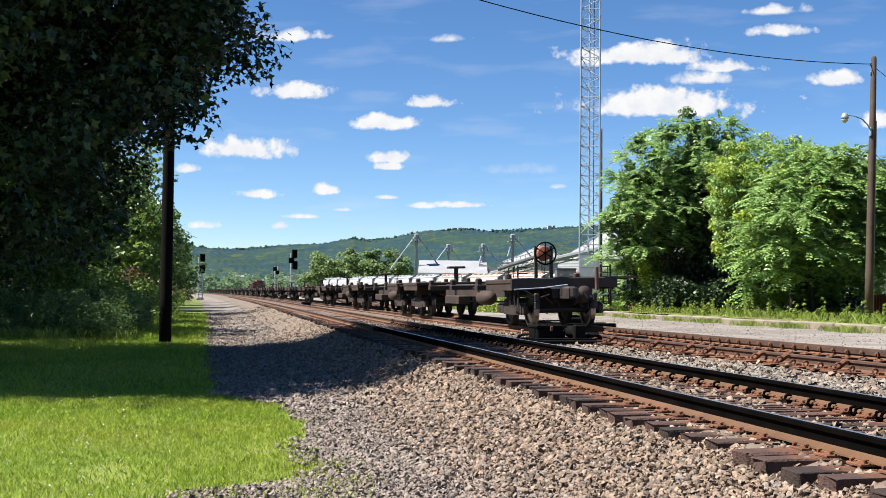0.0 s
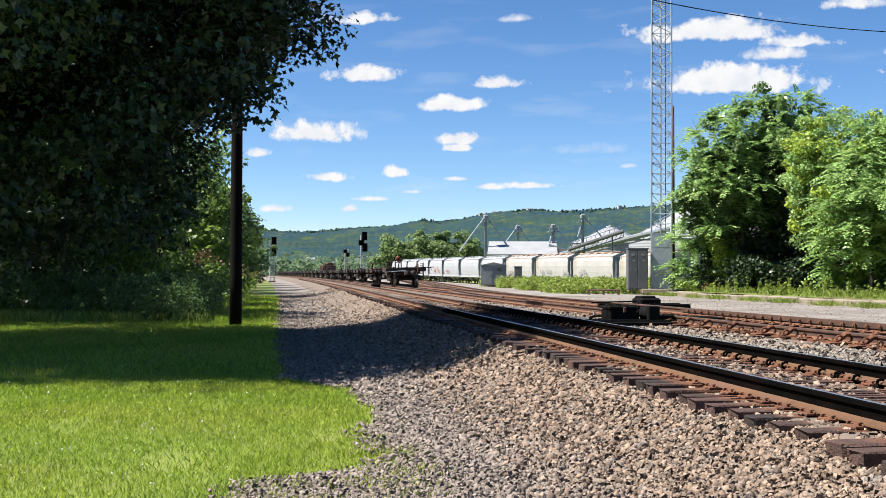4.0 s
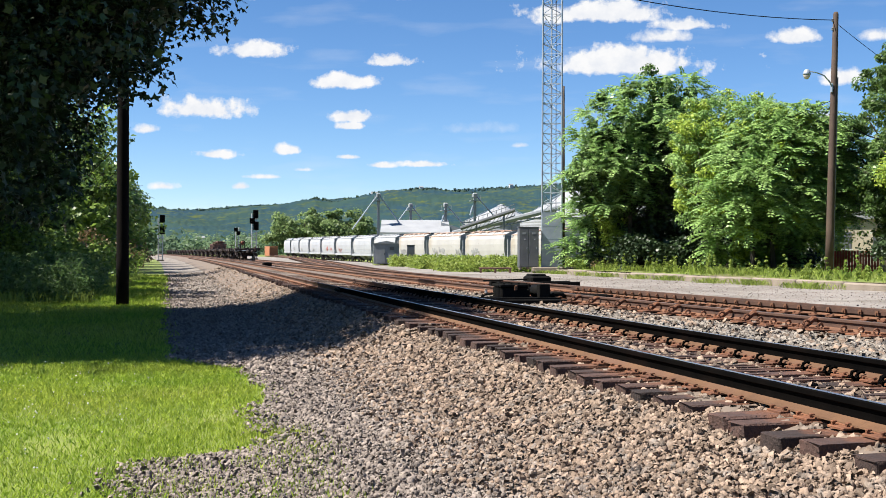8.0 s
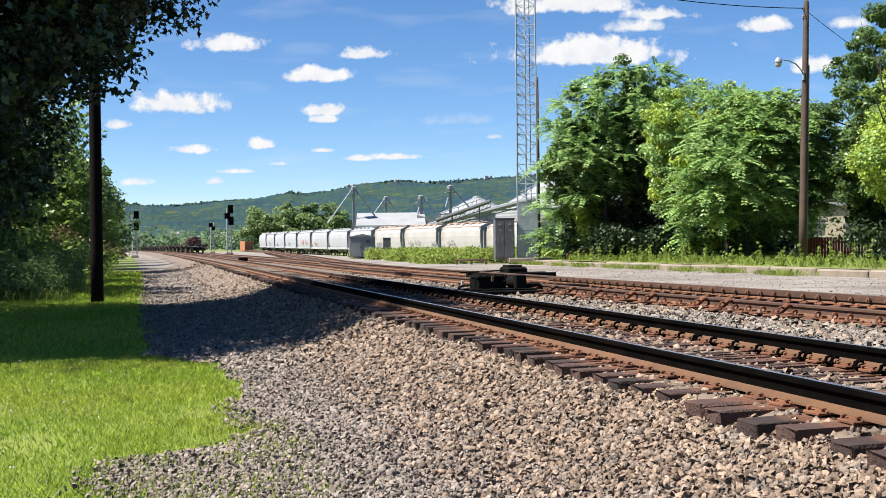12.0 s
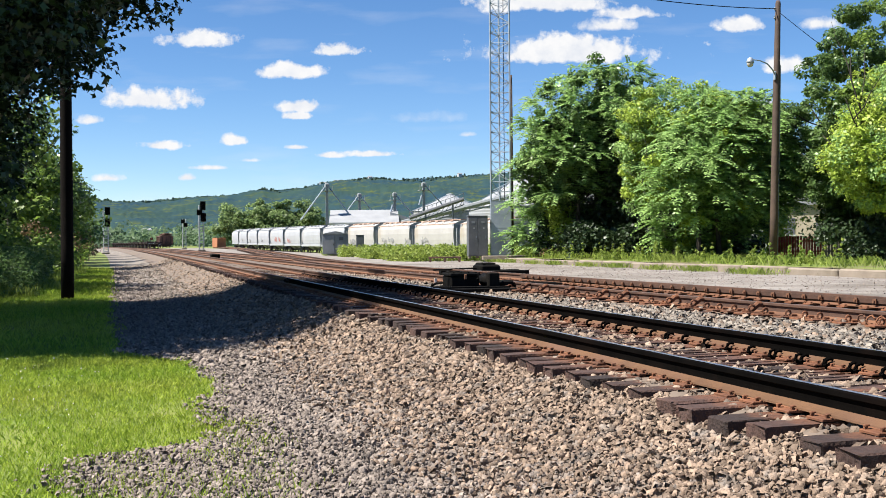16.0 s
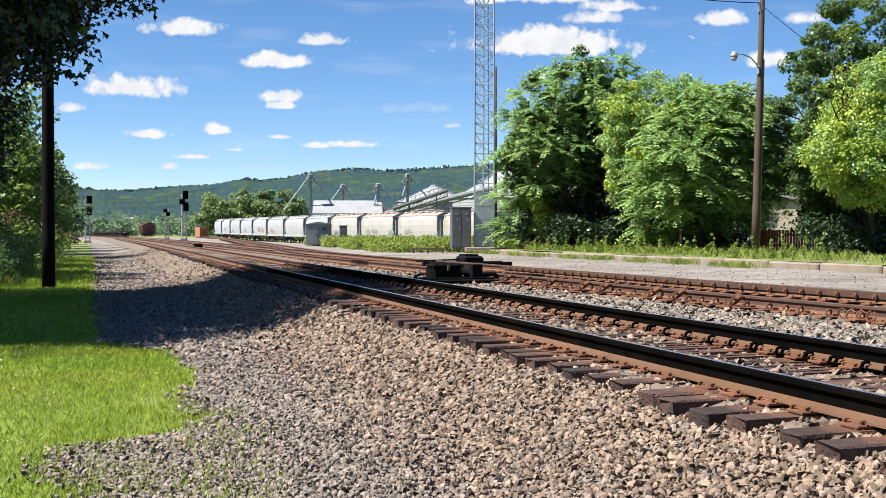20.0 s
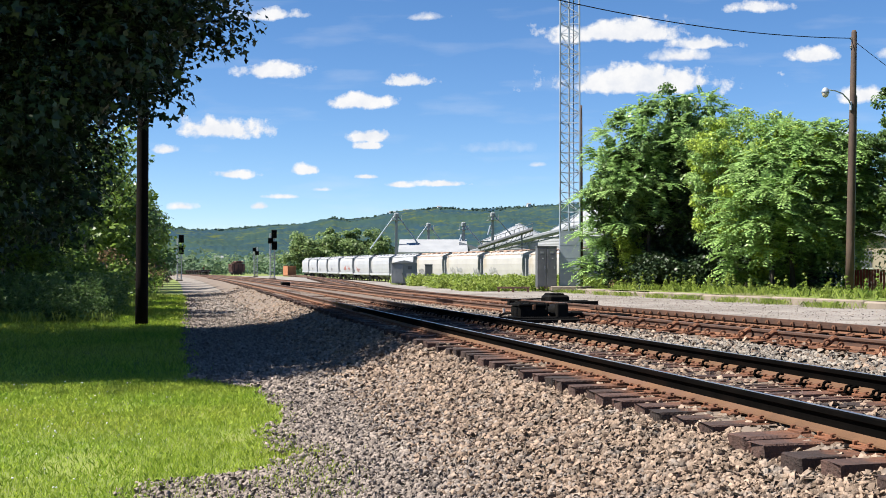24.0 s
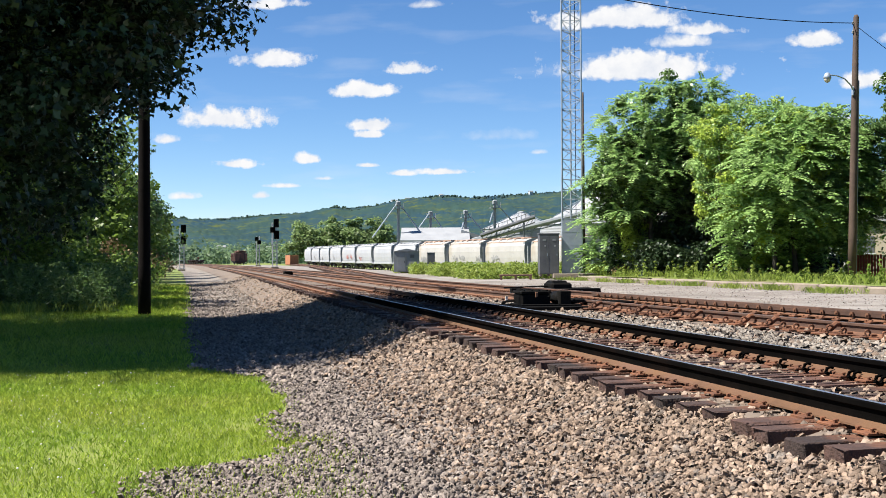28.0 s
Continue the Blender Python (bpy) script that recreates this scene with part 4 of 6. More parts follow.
def build_trees():
    # the shade maple over the lawn
    tree("maple_tree", "large shady maple tree with dark green leaves", "tree", -8.6, 25.0,
         [(-0.8, -0.6, 9.8, 7.4, 8.0, 5.6), (2.4, -5.0, 12.4, 2.4, 4.6, 2.4), (3.0, -4.6, 8.6, 3.0, 3.9, 2.2), (0, 0, 9.5, 6.5, 6.5, 4.8), (-1.6, 0.2, 13.8, 5.0, 6.0, 4.0), (6.9, -2.2, 8.6, 1.8, 2.4, 1.6), (7.7, 0.5, 8.2, 1.9, 2.6, 1.7), (7.5, 0.0, 7.4, 1.6, 2.2, 1.5), (3.2, -1.5, 7.5, 5.2, 5.5, 4.0), (3.4, 3.2, 7.4, 3.8, 4.0, 3.6), (1.5, -4.0, 6.2, 5.0, 4.0, 3.6), (2.5, 5.0, 5.2, 4.2, 3.5, 3.2), (-4, -0.6, 7, 5, 5.4, 4), (5.2, 2.0, 8.6, 3.4, 4.0, 3.0), (6.3, 4.2, 8.6, 2.4, 3.0, 2.4), (1.6, -1.0, 4.6, 5.0, 5.0, 2.6)],
         11, M["leaf_maple_shade"], 1500, 150, 0.165, 1.0, 0.42, 7.5, fill=0.25, lobed=True, long=1.25, hang=0.25)
    # hedgerow trees along the lawn, further and further off
    # the trees at y 36.5, 39.5 and 43.5 are added, shading the weed bank
    spots = [(-5.2, 44, 4.0, 11), (-9.0, 47, 4.6, 12), (-4.6, 54, 3.2, 9.8), (-6.0, 64, 4.2, 12.5), (-5.2, 76, 3.8, 11.5), (-5.6, 90, 4.2, 9.5), (-6.0, 106, 4.4, 10), (-7, 124, 4.6, 10), (-8, 146, 5, 11), (-10, 172, 6, 11), (-13, 200, 6, 12), (-13, 46, 6, 14), (-12.0, 39.5, 5.6, 19), (-11.0, 43.5, 5.4, 18), (-13.5, 36.5, 4.5, 17), (-14, 62, 6, 15), (-16, 84, 7, 15), (-20, 250, 8, 12), (-30, 320, 9, 12)]
    for k, (x, y, r, h) in enumerate(spots):
        x -= 0.5 + y * 0.004 + (2.4 if y < 70 else 0.6 if y < 100 else 0.0)
        tree("hedgerow_tree", "leafy green tree beside the lawn, hedgerow or added shade caster", "tree", x, y,
             [(0, 0, h * 0.58, r, r * 1.2, h * 0.42), (r * 0.35, -r * 0.3, h * 0.3, r * 0.8, r * 0.9, h * 0.28) if y > 70 else (r * 0.1, 0, h * 0.40, r * 0.8, r * 0.9, h * 0.2), (-r * 0.2, r * 0.2, h * 0.8, r * 0.6, r * 0.7, h * 0.22)],
             30 + k, M["leaf_left"], 170 if y < 70 else 110, 100 if y < 70 else 70, 0.20 if y < 70 else 0.36, 0.8 if y < 70 else 1.0, 0.16, h * 0.5, "hedgerow trees", second=(M["leaf_dark"], 0.35))
    # the thicket by the tower
    tree("ailanthus_tree", "dense tree of heaven with long drooping leaf sprays", "tree", 26.1, 61.5,
         [(0, 0, 7.0, 3.2, 3.0, 4.0), (-1.7, -0.6, 5.8, 2.3, 2.2, 2.5), (1.4, -1.0, 9.3, 2.6, 2.0, 2.3), (-0.3, 2.0, 2.4, 3.4, 1.5, 2.3), (2.2, -0.2, 6.4, 2.4, 2.2, 3.6)],
         61, M["leaf_bush"], 470, 110, 0.27, 0.52, 0.14, 5, "thicket beside the tower", stems=3, hang=0.45, long=1.9, z0=0.6, second=(M["leaf_dark"], 0.4), fronds=1.1)
    tree("locust_tree", "yellow-green locust tree in the thicket", "tree", 29.3, 56.0,
         [(0, -0.4, 7.2, 3.3, 2.4, 2.5), (-2.0, -1.4, 6.0, 1.6, 1.5, 2.4), (2.2, -0.8, 6.9, 2.4, 1.8, 2.1), (-2.4, -1.2, 3.9, 0.9, 1.0, 1.3)],
         62, M["leaf_yellow"], 400, 150, 0.16, 0.5, 0.12, 5, "thicket beside the tower", stems=2, hang=0.2, long=1.8, z0=0.6, second=(M["leaf_bush"], 0.45))
    tree("ailanthus_tree", "spreading tree of heaven with bright drooping sprays", "tree", 29.3, 50.6,
         [(0, 0, 5.6, 2.7, 2.6, 2.9), (-1.8, -1.2, 4.2, 2.6, 2.0, 2.2), (1.2, -0.6, 6.6, 2.0, 2.0, 1.8), (0.2, 1.8, 2.4, 3.0, 1.4, 2.2), (2.0, -0.8, 3.8, 1.8, 1.6, 1.5), (1.4, -2.0, 4.2, 1.6, 1.1, 1.8), (2.7, -1.5, 5.0, 1.5, 1.1, 2.0)],
         63, M["leaf_bush"], 460, 110, 0.28, 0.52, 0.12, 4.5, "thicket beside the tower", stems=3, hang=0.5, long=1.9, z0=0.6, second=(M["leaf_yellow"], 0.14), fronds=1.1)
    tree("walnut_tree", "dark green walnut tree behind the platform", "tree", 34.6, 47.0,
         [(0, 0, 6.0, 3.3, 3.2, 4.6), (0.6, -0.5, 9.8, 2.2, 2.2, 2.6), (-1.4, -0.8, 4.5, 1.8, 1.8, 2.3), (0.8, -0.8, 3.8, 2.4, 2.0, 2.4), (1.3, -0.5, 2.2, 2.5, 2.2, 1.8), (2.6, -1.6, 1.9, 2.6, 2.2, 1.9)],
         64, M["leaf_dark"], 470, 170, 0.18, 0.50, 0.2, 5, z0=0.6, hang=0.2, long=1.5, second=(M["leaf_left"], 0.22))
    tree("locust_tree", "sunlit yellow-green tree beside the walnut", "tree", 32.4, 41.5,
         [(0.6, 0, 5.2, 2.8, 2.6, 3.2), (-1.2, -1, 4.4, 2.2, 2.0, 2.0), (1.6, 0, 7.4, 1.8, 1.8, 1.8)],
         65, M["leaf_yellow"], 420, 160, 0.17, 0.55, 0.16, 5, z0=0.6, hang=0.2, long=1.7, second=(M["leaf_bush"], 0.4))
    tree("locust_tree", "slim yellow-green young tree beside the tower", "tree", 24.75, 61.6,
         [(0, 0, 3.2, 0.8, 0.9, 2.2), (0.3, 0, 5.2, 0.7, 0.8, 1.4)],
         66, M["leaf_yellow"], 90, 130, 0.15, 0.42, 0.06, 3, "thicket beside the tower", z0=0.6, long=1.7)
    # round trees beyond the hopper cars
    for k, (x, y, r) in enumerate(((36, 318, 9.5), (47, 316, 8.0))):
        tree("maple_tree", "round green tree beyond the hopper cars", "tree", x, y, [(0, 0, 8.2, r, r * 0.8, 6.0), (r * 0.3, 0, 6, r * 0.8, r * 0.8, 5), (-r * 0.5, 0, 6, r * 0.7, r * 0.8, 5)],
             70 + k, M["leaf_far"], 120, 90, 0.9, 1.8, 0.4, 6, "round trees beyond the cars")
    for k, (x, y, r, h) in enumerate(((100, 170, 6, 13), (92, 120, 6, 13), (70, 95, 5, 12), (58, 78, 4.5, 11), (64, 66, 5, 12), (120, 210, 7, 14), (52, 60, 4, 9))):
        tree("background_tree", "green tree in the row behind the platform", "tree", x, y, [(0, 0, h * 0.6, r, r, h * 0.42), (0.5, -r * 0.3, h * 0.3, r * 0.8, r * 0.8, h * 0.3)],
             80 + k, M["leaf_left"], 90, 80, 0.6, 1.4, 0.2, h * 0.5, "trees behind the platform", second=(M["leaf_dark"], 0.4))


build_trees()


def undergrowth(name, label, seed, area, count, rad, h, per, size, material, up=0.6):
    rng = np.random.default_rng(seed)
    x = rng.uniform(area[0], area[1], count)
    y = rng.uniform(area[2], area[3], count)
    cl = np.stack([x, y, ground_z(x, y) + rng.uniform(0.1, h, count), rng.uniform(rad * 0.6, rad * 1.3, count)], 1)
    return tagged(new(name, leaf_mesh(name, rng, cl, per, size, material, up)), label, "bush", kind="stuff")


# this brush takes the near-black leaf to stand for woodland shade
undergrowth("undergrowth", "brush behind the tall weeds, shade put into its colour", 90, (-18, -6.0, 50, 60), 260, 1.0, 4.6, 110, 0.22, M["leaf_maple_shade"])
undergrowth("undergrowth", "sunlit green bushes at the hedgerow's foot", 98, (-6.6, -3.4, 43, 49), 34, 0.6, 2.6, 130, 0.15, M["leaf_left"])
undergrowth("undergrowth", "low green brush along the hedgerow edge", 91, (-7.5, -3.2, 50, 110), 170, 0.8, 1.8, 90, 0.22, M["leaf_left"])
undergrowth("undergrowth", "dry brown brush at the hedgerow's end", 92, (-5.4, -3.0, 66, 130), 60, 0.8, 2.6, 70, 0.2, M["dry"], 0.2)
undergrowth("undergrowth", "rusty brown dried brush beside the tower slab", 94, (24.0, 26.2, 61.5, 64.5), 14, 0.45, 0.7, 70, 0.16, M["dry"], 0.3)


def thicket_shade():
    """Dense near-black growth that paints the shade inside and behind the thicket."""
    rng = np.random.default_rng(95)
    n = 420
    s = rng.uniform(0, 1, n)
    x = 24.6 + 8.2 * s + rng.normal(0, 0.5, n)
    y = 63.6 - 9.6 * s + rng.normal(0, 0.5, n)
    top = np.interp(s, [0, 0.1, 0.4, 0.7, 1], [4.5, 8.5, 7.2, 6.6, 5.6])
    cl = np.stack([x, y, 0.7 + top * rng.uniform(0, 1, n), rng.uniform(0.5, 1.0, n)], 1)
    tagged(new("undergrowth", leaf_mesh("undergrowth", rng, cl, 90, 0.26, M["leaf_maple_shade"], 0.5)), "near-black growth painting the thicket's inner shade", "bush", kind="stuff")


thicket_shade()
undergrowth("undergrowth", "leafy green bushes between the thicket and the house", 96, (33.2, 37.0, 55, 58), 70, 0.8, 5.2, 110, 0.2, M["leaf_yellow"])
# the next two use near-black leaves as painted shade at the trees' feet
undergrowth("undergrowth", "leafy growth round the trees' foot, shade painted in", 97, (31.0, 36.5, 40.5, 46), 70, 0.7, 2.0, 110, 0.2, M["leaf_maple_shade"])
undergrowth("undergrowth", "low plants coloured near-black as shade beneath the thicket", 93, (24.3, 31, 56.5, 60.5), 130, 0.6, 2.0, 90, 0.2, M["leaf_maple_shade"])

# ---------------- poles, tower, cabinets ----------------


def wire(name, label, a, b, sag, r=0.012, group=""):
    a, b = Vector(a), Vector(b)
    pts = [a.lerp(b, k / 24) - Vector((0, 0, sag * 4 * (k / 24) * (1 - k / 24))) for k in range(25)]
    return tagged(part(name, MB().chain(pts, r, 5), M["black_iron"]), label, "cable", group)


LEFT_POLE = (-1.55, 34.2)
LAMP_POLE = (28.98, 45.5)


def build_poles():
    z = float(ground_z(*LEFT_POLE))
    t = thing("utility_pole", "near-black wooden pole, the maple's shade in its colour", "utility pole", pose(*LEFT_POLE, z - 0.1))
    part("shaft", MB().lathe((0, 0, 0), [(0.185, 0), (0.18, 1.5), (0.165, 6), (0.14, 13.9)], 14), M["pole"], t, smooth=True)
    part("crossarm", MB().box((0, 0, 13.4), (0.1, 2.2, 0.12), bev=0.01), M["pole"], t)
    z = 0.68
    t = thing("utility_pole", "tall brown wooden pole carrying a street lamp", "utility pole", pose(*LAMP_POLE, z, 0, 1.6, 0))
    part("shaft", MB().lathe((0, 0, 0), [(0.19, 0), (0.18, 2), (0.16, 7), (0.12, 11.9), (0.08, 12.0)], 14), M["pole_brown"], t, smooth=True)
    arm = MB().chain([(-0.1, -0.1, 8.45), (-0.35, -0.2, 8.75), (-0.75, -0.36, 8.98), (-1.2, -0.5, 9.06), (-1.72, -0.66, 9.06)], [0.034, 0.032, 0.03, 0.028, 0.026], 8)
    part("lamp_arm", arm, M["galv"], t, smooth=True)
    head = part("lamp_head", MB().lathe((-1.82, -0.69, 8.80), [(0.05, 0.34), (0.11, 0.30), (0.16, 0.18), (0.18, 0.1), (0.16, 0.08)], 14), M["galv"], t, "grey street lamp head", smooth=True)
    part("lamp_bowl", MB().lathe((-1.82, -0.69, 8.80), [(0.15, 0.09), (0.14, 0.0), (0.09, -0.08), (0.03, -0.11)], 14), M["lamp"], head, "clear lamp bowl", smooth=True)
    part("bracket", MB().box((-0.17, -0.1, 8.5), (0.08, 0.14, 0.4), bev=0.02), M["galv"], t)
    for k, zz in enumerate((11.6, 11.2)):
        part("insulator", MB().lathe((-0.16, 0, zz), [(0.03, -0.06), (0.055, -0.02), (0.03, 0.02), (0.05, 0.05), (0.02, 0.08)], 10), M["steel_grey"], t)
    part("conduit", MB().tube((0.17, -0.08, 0.1), (0.14, -0.08, 9.0), 0.025), M["steel_grey"], t)
    wire("overhead_cable", "black overhead cable strung between the poles", (LAMP_POLE[0] + 0.2, LAMP_POLE[1], 12.3), (-1.55, 34.2, 13.6), 1.2, 0.020, "overhead cables")
    wire("overhead_cable", "black service cable running to the houses", (LAMP_POLE[0] + 0.3, LAMP_POLE[1], 12.2), (52, 58, 8.0), 0.7, 0.014, "overhead cables")
    wire("overhead_cable", "thin cable from the lamp pole into the trees", (LAMP_POLE[0] + 0.1, LAMP_POLE[1], 8.6), (26.0, 62, 6.5), 0.25, 0.012, "overhead cables")


build_poles()

TOWER = (22.87, 66.5)


def build_tower():
    z = 0.72
    t = thing("lattice_tower", "tall galvanised lattice radio tower with sheeted base", "radio tower", pose(*TOWER, z, 0, 0, -16))
    h = 33.0
    legs = [(-0.62, -0.36), (0.62, -0.36), (0.0, 0.72)]
    for x, y in legs:
        part("leg", MB().tube((x, y, 0), (x * 0.92, y * 0.92, h), 0.055, n=8), M["galv"], t)
    step, k, zz = 0.62, 0, 3.4
    while zz < h - step:
        s0, s1 = 1 - 0.08 * zz / h, 1 - 0.08 * (zz + step) / h
        for i in range(3):
            (x0, y0), (x1, y1) = legs[i], legs[(i + 1) % 3]
            part("crossbar", MB().tube((x0 * s0, y0 * s0, zz), (x1 * s0, y1 * s0, zz), 0.022, n=5), M["galv"], t)
            p, q = ((x0, y0), (x1, y1)) if (k + i) % 2 else ((x1, y1), (x0, y0))
            part("brace", MB().tube((p[0] * s0, p[1] * s0, zz), (q[0] * s1, q[1] * s1, zz + step), 0.022, n=5), M["galv"], t)
        zz += step
        k += 1
    part("feeder_cable", MB().tube((0.25, -0.3, 3.0), (0.2, -0.3, h - 2), 0.022), M["black_iron"], t)
    for sx, sy, rz in ((0, -0.40, 0), (-0.36, 0.21, 62), (0.36, 0.21, -62)):
        b = MB().box((sx, sy, 1.72), (1.24, 0.03, 3.44), rz)
        for q in range(5):
            b.box((sx, sy, 0.1 + q * 0.83), (1.26, 0.045, 0.04), rz)
        part("panel", b, M["galv"], t, "grey sheet-metal climbing guard")
    # wooden-pole mast beside the tower
    mast = thing("mast", "slim brown mast standing behind the tower", "mast", pose(TOWER[0] + 1.05, TOWER[1] + 0.8, z))
    part("shaft", MB().lathe((0, 0, 0), [(0.12, 0), (0.10, 6), (0.07, 11.5)], 10), M["pole_brown"], mast, smooth=True)
    # slab
    tagged(part("concrete_slab", MB().box((TOWER[0] + 0.2, TOWER[1] - 0.3, 0.60), (3.0, 2.8, 0.26), -16, bev=0.03), M["concrete"]), "weathered concrete slab under the tower", "slab", kind="structure")
    c = thing("signal_cabinet", "tall dark grey steel signal cabinet with double doors", "cabinet", pose(21.35, 66.6, z - 0.02, 0, 0, -10))
    part("body", MB().box((0, 0, 1.24), (1.22, 0.9, 2.48), bev=0.02), M["dark_grey"], c)
    for sx in (-0.31, 0.30):
        d = part("door", MB().box((sx, -0.465, 1.22), (0.56, 0.03, 2.3), bev=0.008), M["dark_grey"], c)
        part("handle", MB().box((sx + 0.18, -0.49, 1.2), (0.03, 0.03, 0.16)), M["galv"], d)
        part("vent", MB().box((sx, -0.485, 2.12), (0.2, 0.012, 0.12)), M["steel_grey"], d)
        part("sticker", MB().box((sx + 0.05, -0.484, 1.75), (0.09, 0.01, 0.07)), M["white_car"], d)
    part("roof", MB().box((0, 0, 2.51), (1.30, 0.98, 0.06), bev=0.02), M["dark_grey"], c)
    for k in range(3):
        part("foot", MB().box((-0.5 + k * 0.5, 0, -0.06), (0.12, 0.8, 0.14)), M["concrete"], c)
    hut = thing("relay_hut", "weathered grey metal relay hut with low gable roof", "hut", pose(19.7, 106.2, 0.50, 0, 0, -10))
    part("body", MB().box((0, 0, 0.98), (2.45, 2.0, 1.96), bev=0.02), M["steel_grey"], hut)
    roof = MB().add([(-1.3, -1.1, 1.95), (1.3, -1.1, 1.95), (1.3, 1.1, 1.95), (-1.3, 1.1, 1.95), (0, -1.1, 2.22), (0, 1.1, 2.22)], [(0, 1, 4), (2, 3, 5), (0, 4, 5, 3), (1, 2, 5, 4), (3, 2, 1, 0)])
    part("roof", roof, M["steel_grey"], hut)
    dd = part("door", MB().box((-0.5, -1.02, 0.95), (0.8, 0.04, 1.7), bev=0.01), M["steel_grey"], hut)
    part("handle", MB().box((-0.2, -1.06, 0.95), (0.04, 0.05, 0.15)), M["black_iron"], dd)
    part("vent", MB().box((0.55, -1.02, 1.5), (0.4, 0.03, 0.3)), M["dark_grey"], hut)
    c2 = thing("signal_case", "slim dark green-grey signal case", "cabinet", pose(21.0, 100.8, 0.55, 0, 0, -12))
    part("body", MB().box((0, 0, 0.86), (0.70, 0.6, 1.72), bev=0.02), M["dark_grey"], c2)
    part("door", MB().box((0, -0.31, 0.86), (0.6, 0.02, 1.5), bev=0.006), M["dark_grey"], c2)
    part("roof", MB().box((0, 0, 1.74), (0.78, 0.68, 0.06), bev=0.02), M["dark_grey"], c2)


build_tower()


def signal(x, y, h, heads, label, face=0.0):
    t = thing("railway_signal", label, "railway signal", pose(x, y, float(ground_z(x, y)), 0, 0, face), "railway signals")
    for sx in (-0.36, 0.36):
        part("post", MB().tube((sx, 0, 0), (sx, 0, h - 0.4), 0.09, n=8), M["white_car"], t)
    k = 0
    while 0.4 + k * 0.45 < h - 0.5:
        part("rung", MB().tube((-0.36, 0, 0.4 + k * 0.45), (0.36, 0, 0.4 + k * 0.45), 0.05, n=6), M["white_car"], t)
        k += 1
    for sx, z, n in heads:
        hd = part("signal_head", MB().box((sx, -0.15, z), (0.86, 0.09, 0.46 * n), bev=0.34), M["black_iron"], t, "black signal head with hoods")
        part("housing", MB().box((sx, 0.05, z), (0.34, 0.3, 0.40 * n), bev=0.04), M["black_iron"], hd)
        for q in range(n):
            zz = z + 0.42 * (q - (n - 1) / 2)
            part("hood", MB().tube((sx, -0.18, zz), (sx, -0.52, zz - 0.03), 0.17, 0.18, 12, caps=False), M["black_iron"], hd)
    part("platform", MB().box((0, 0.2, h * 0.5), (1.0, 0.9, 0.05)), M["galv"], t)
    for sx in (-0.48, 0.48):
        part("rail_post", MB().tube((sx, 0.6, h * 0.5), (sx, 0.6, h * 0.5 + 1.0), 0.022, n=6), M["galv"], t)
    part("footing", MB().box((0, 0, 0.12), (1.2, 0.8, 0.3), bev=0.03), M["concrete"], t)
    return t


signal(-2.7, 196, 7.7, ((0.3, 7.2, 3), (0.3, 5.3, 3)), "two-headed railway signal mast beside the hedgerow")
signal(12.25, 184, 7.9, ((0.25, 7.4, 3), (-0.3, 6.3, 2), (0.3, 5.5, 3)), "three-headed railway signal mast beside the tracks")
signal(13.6, 262, 7.4, ((-0.3, 6.4, 2), (0.3, 5.6, 2)), "distant railway signal mast beyond the turnout")


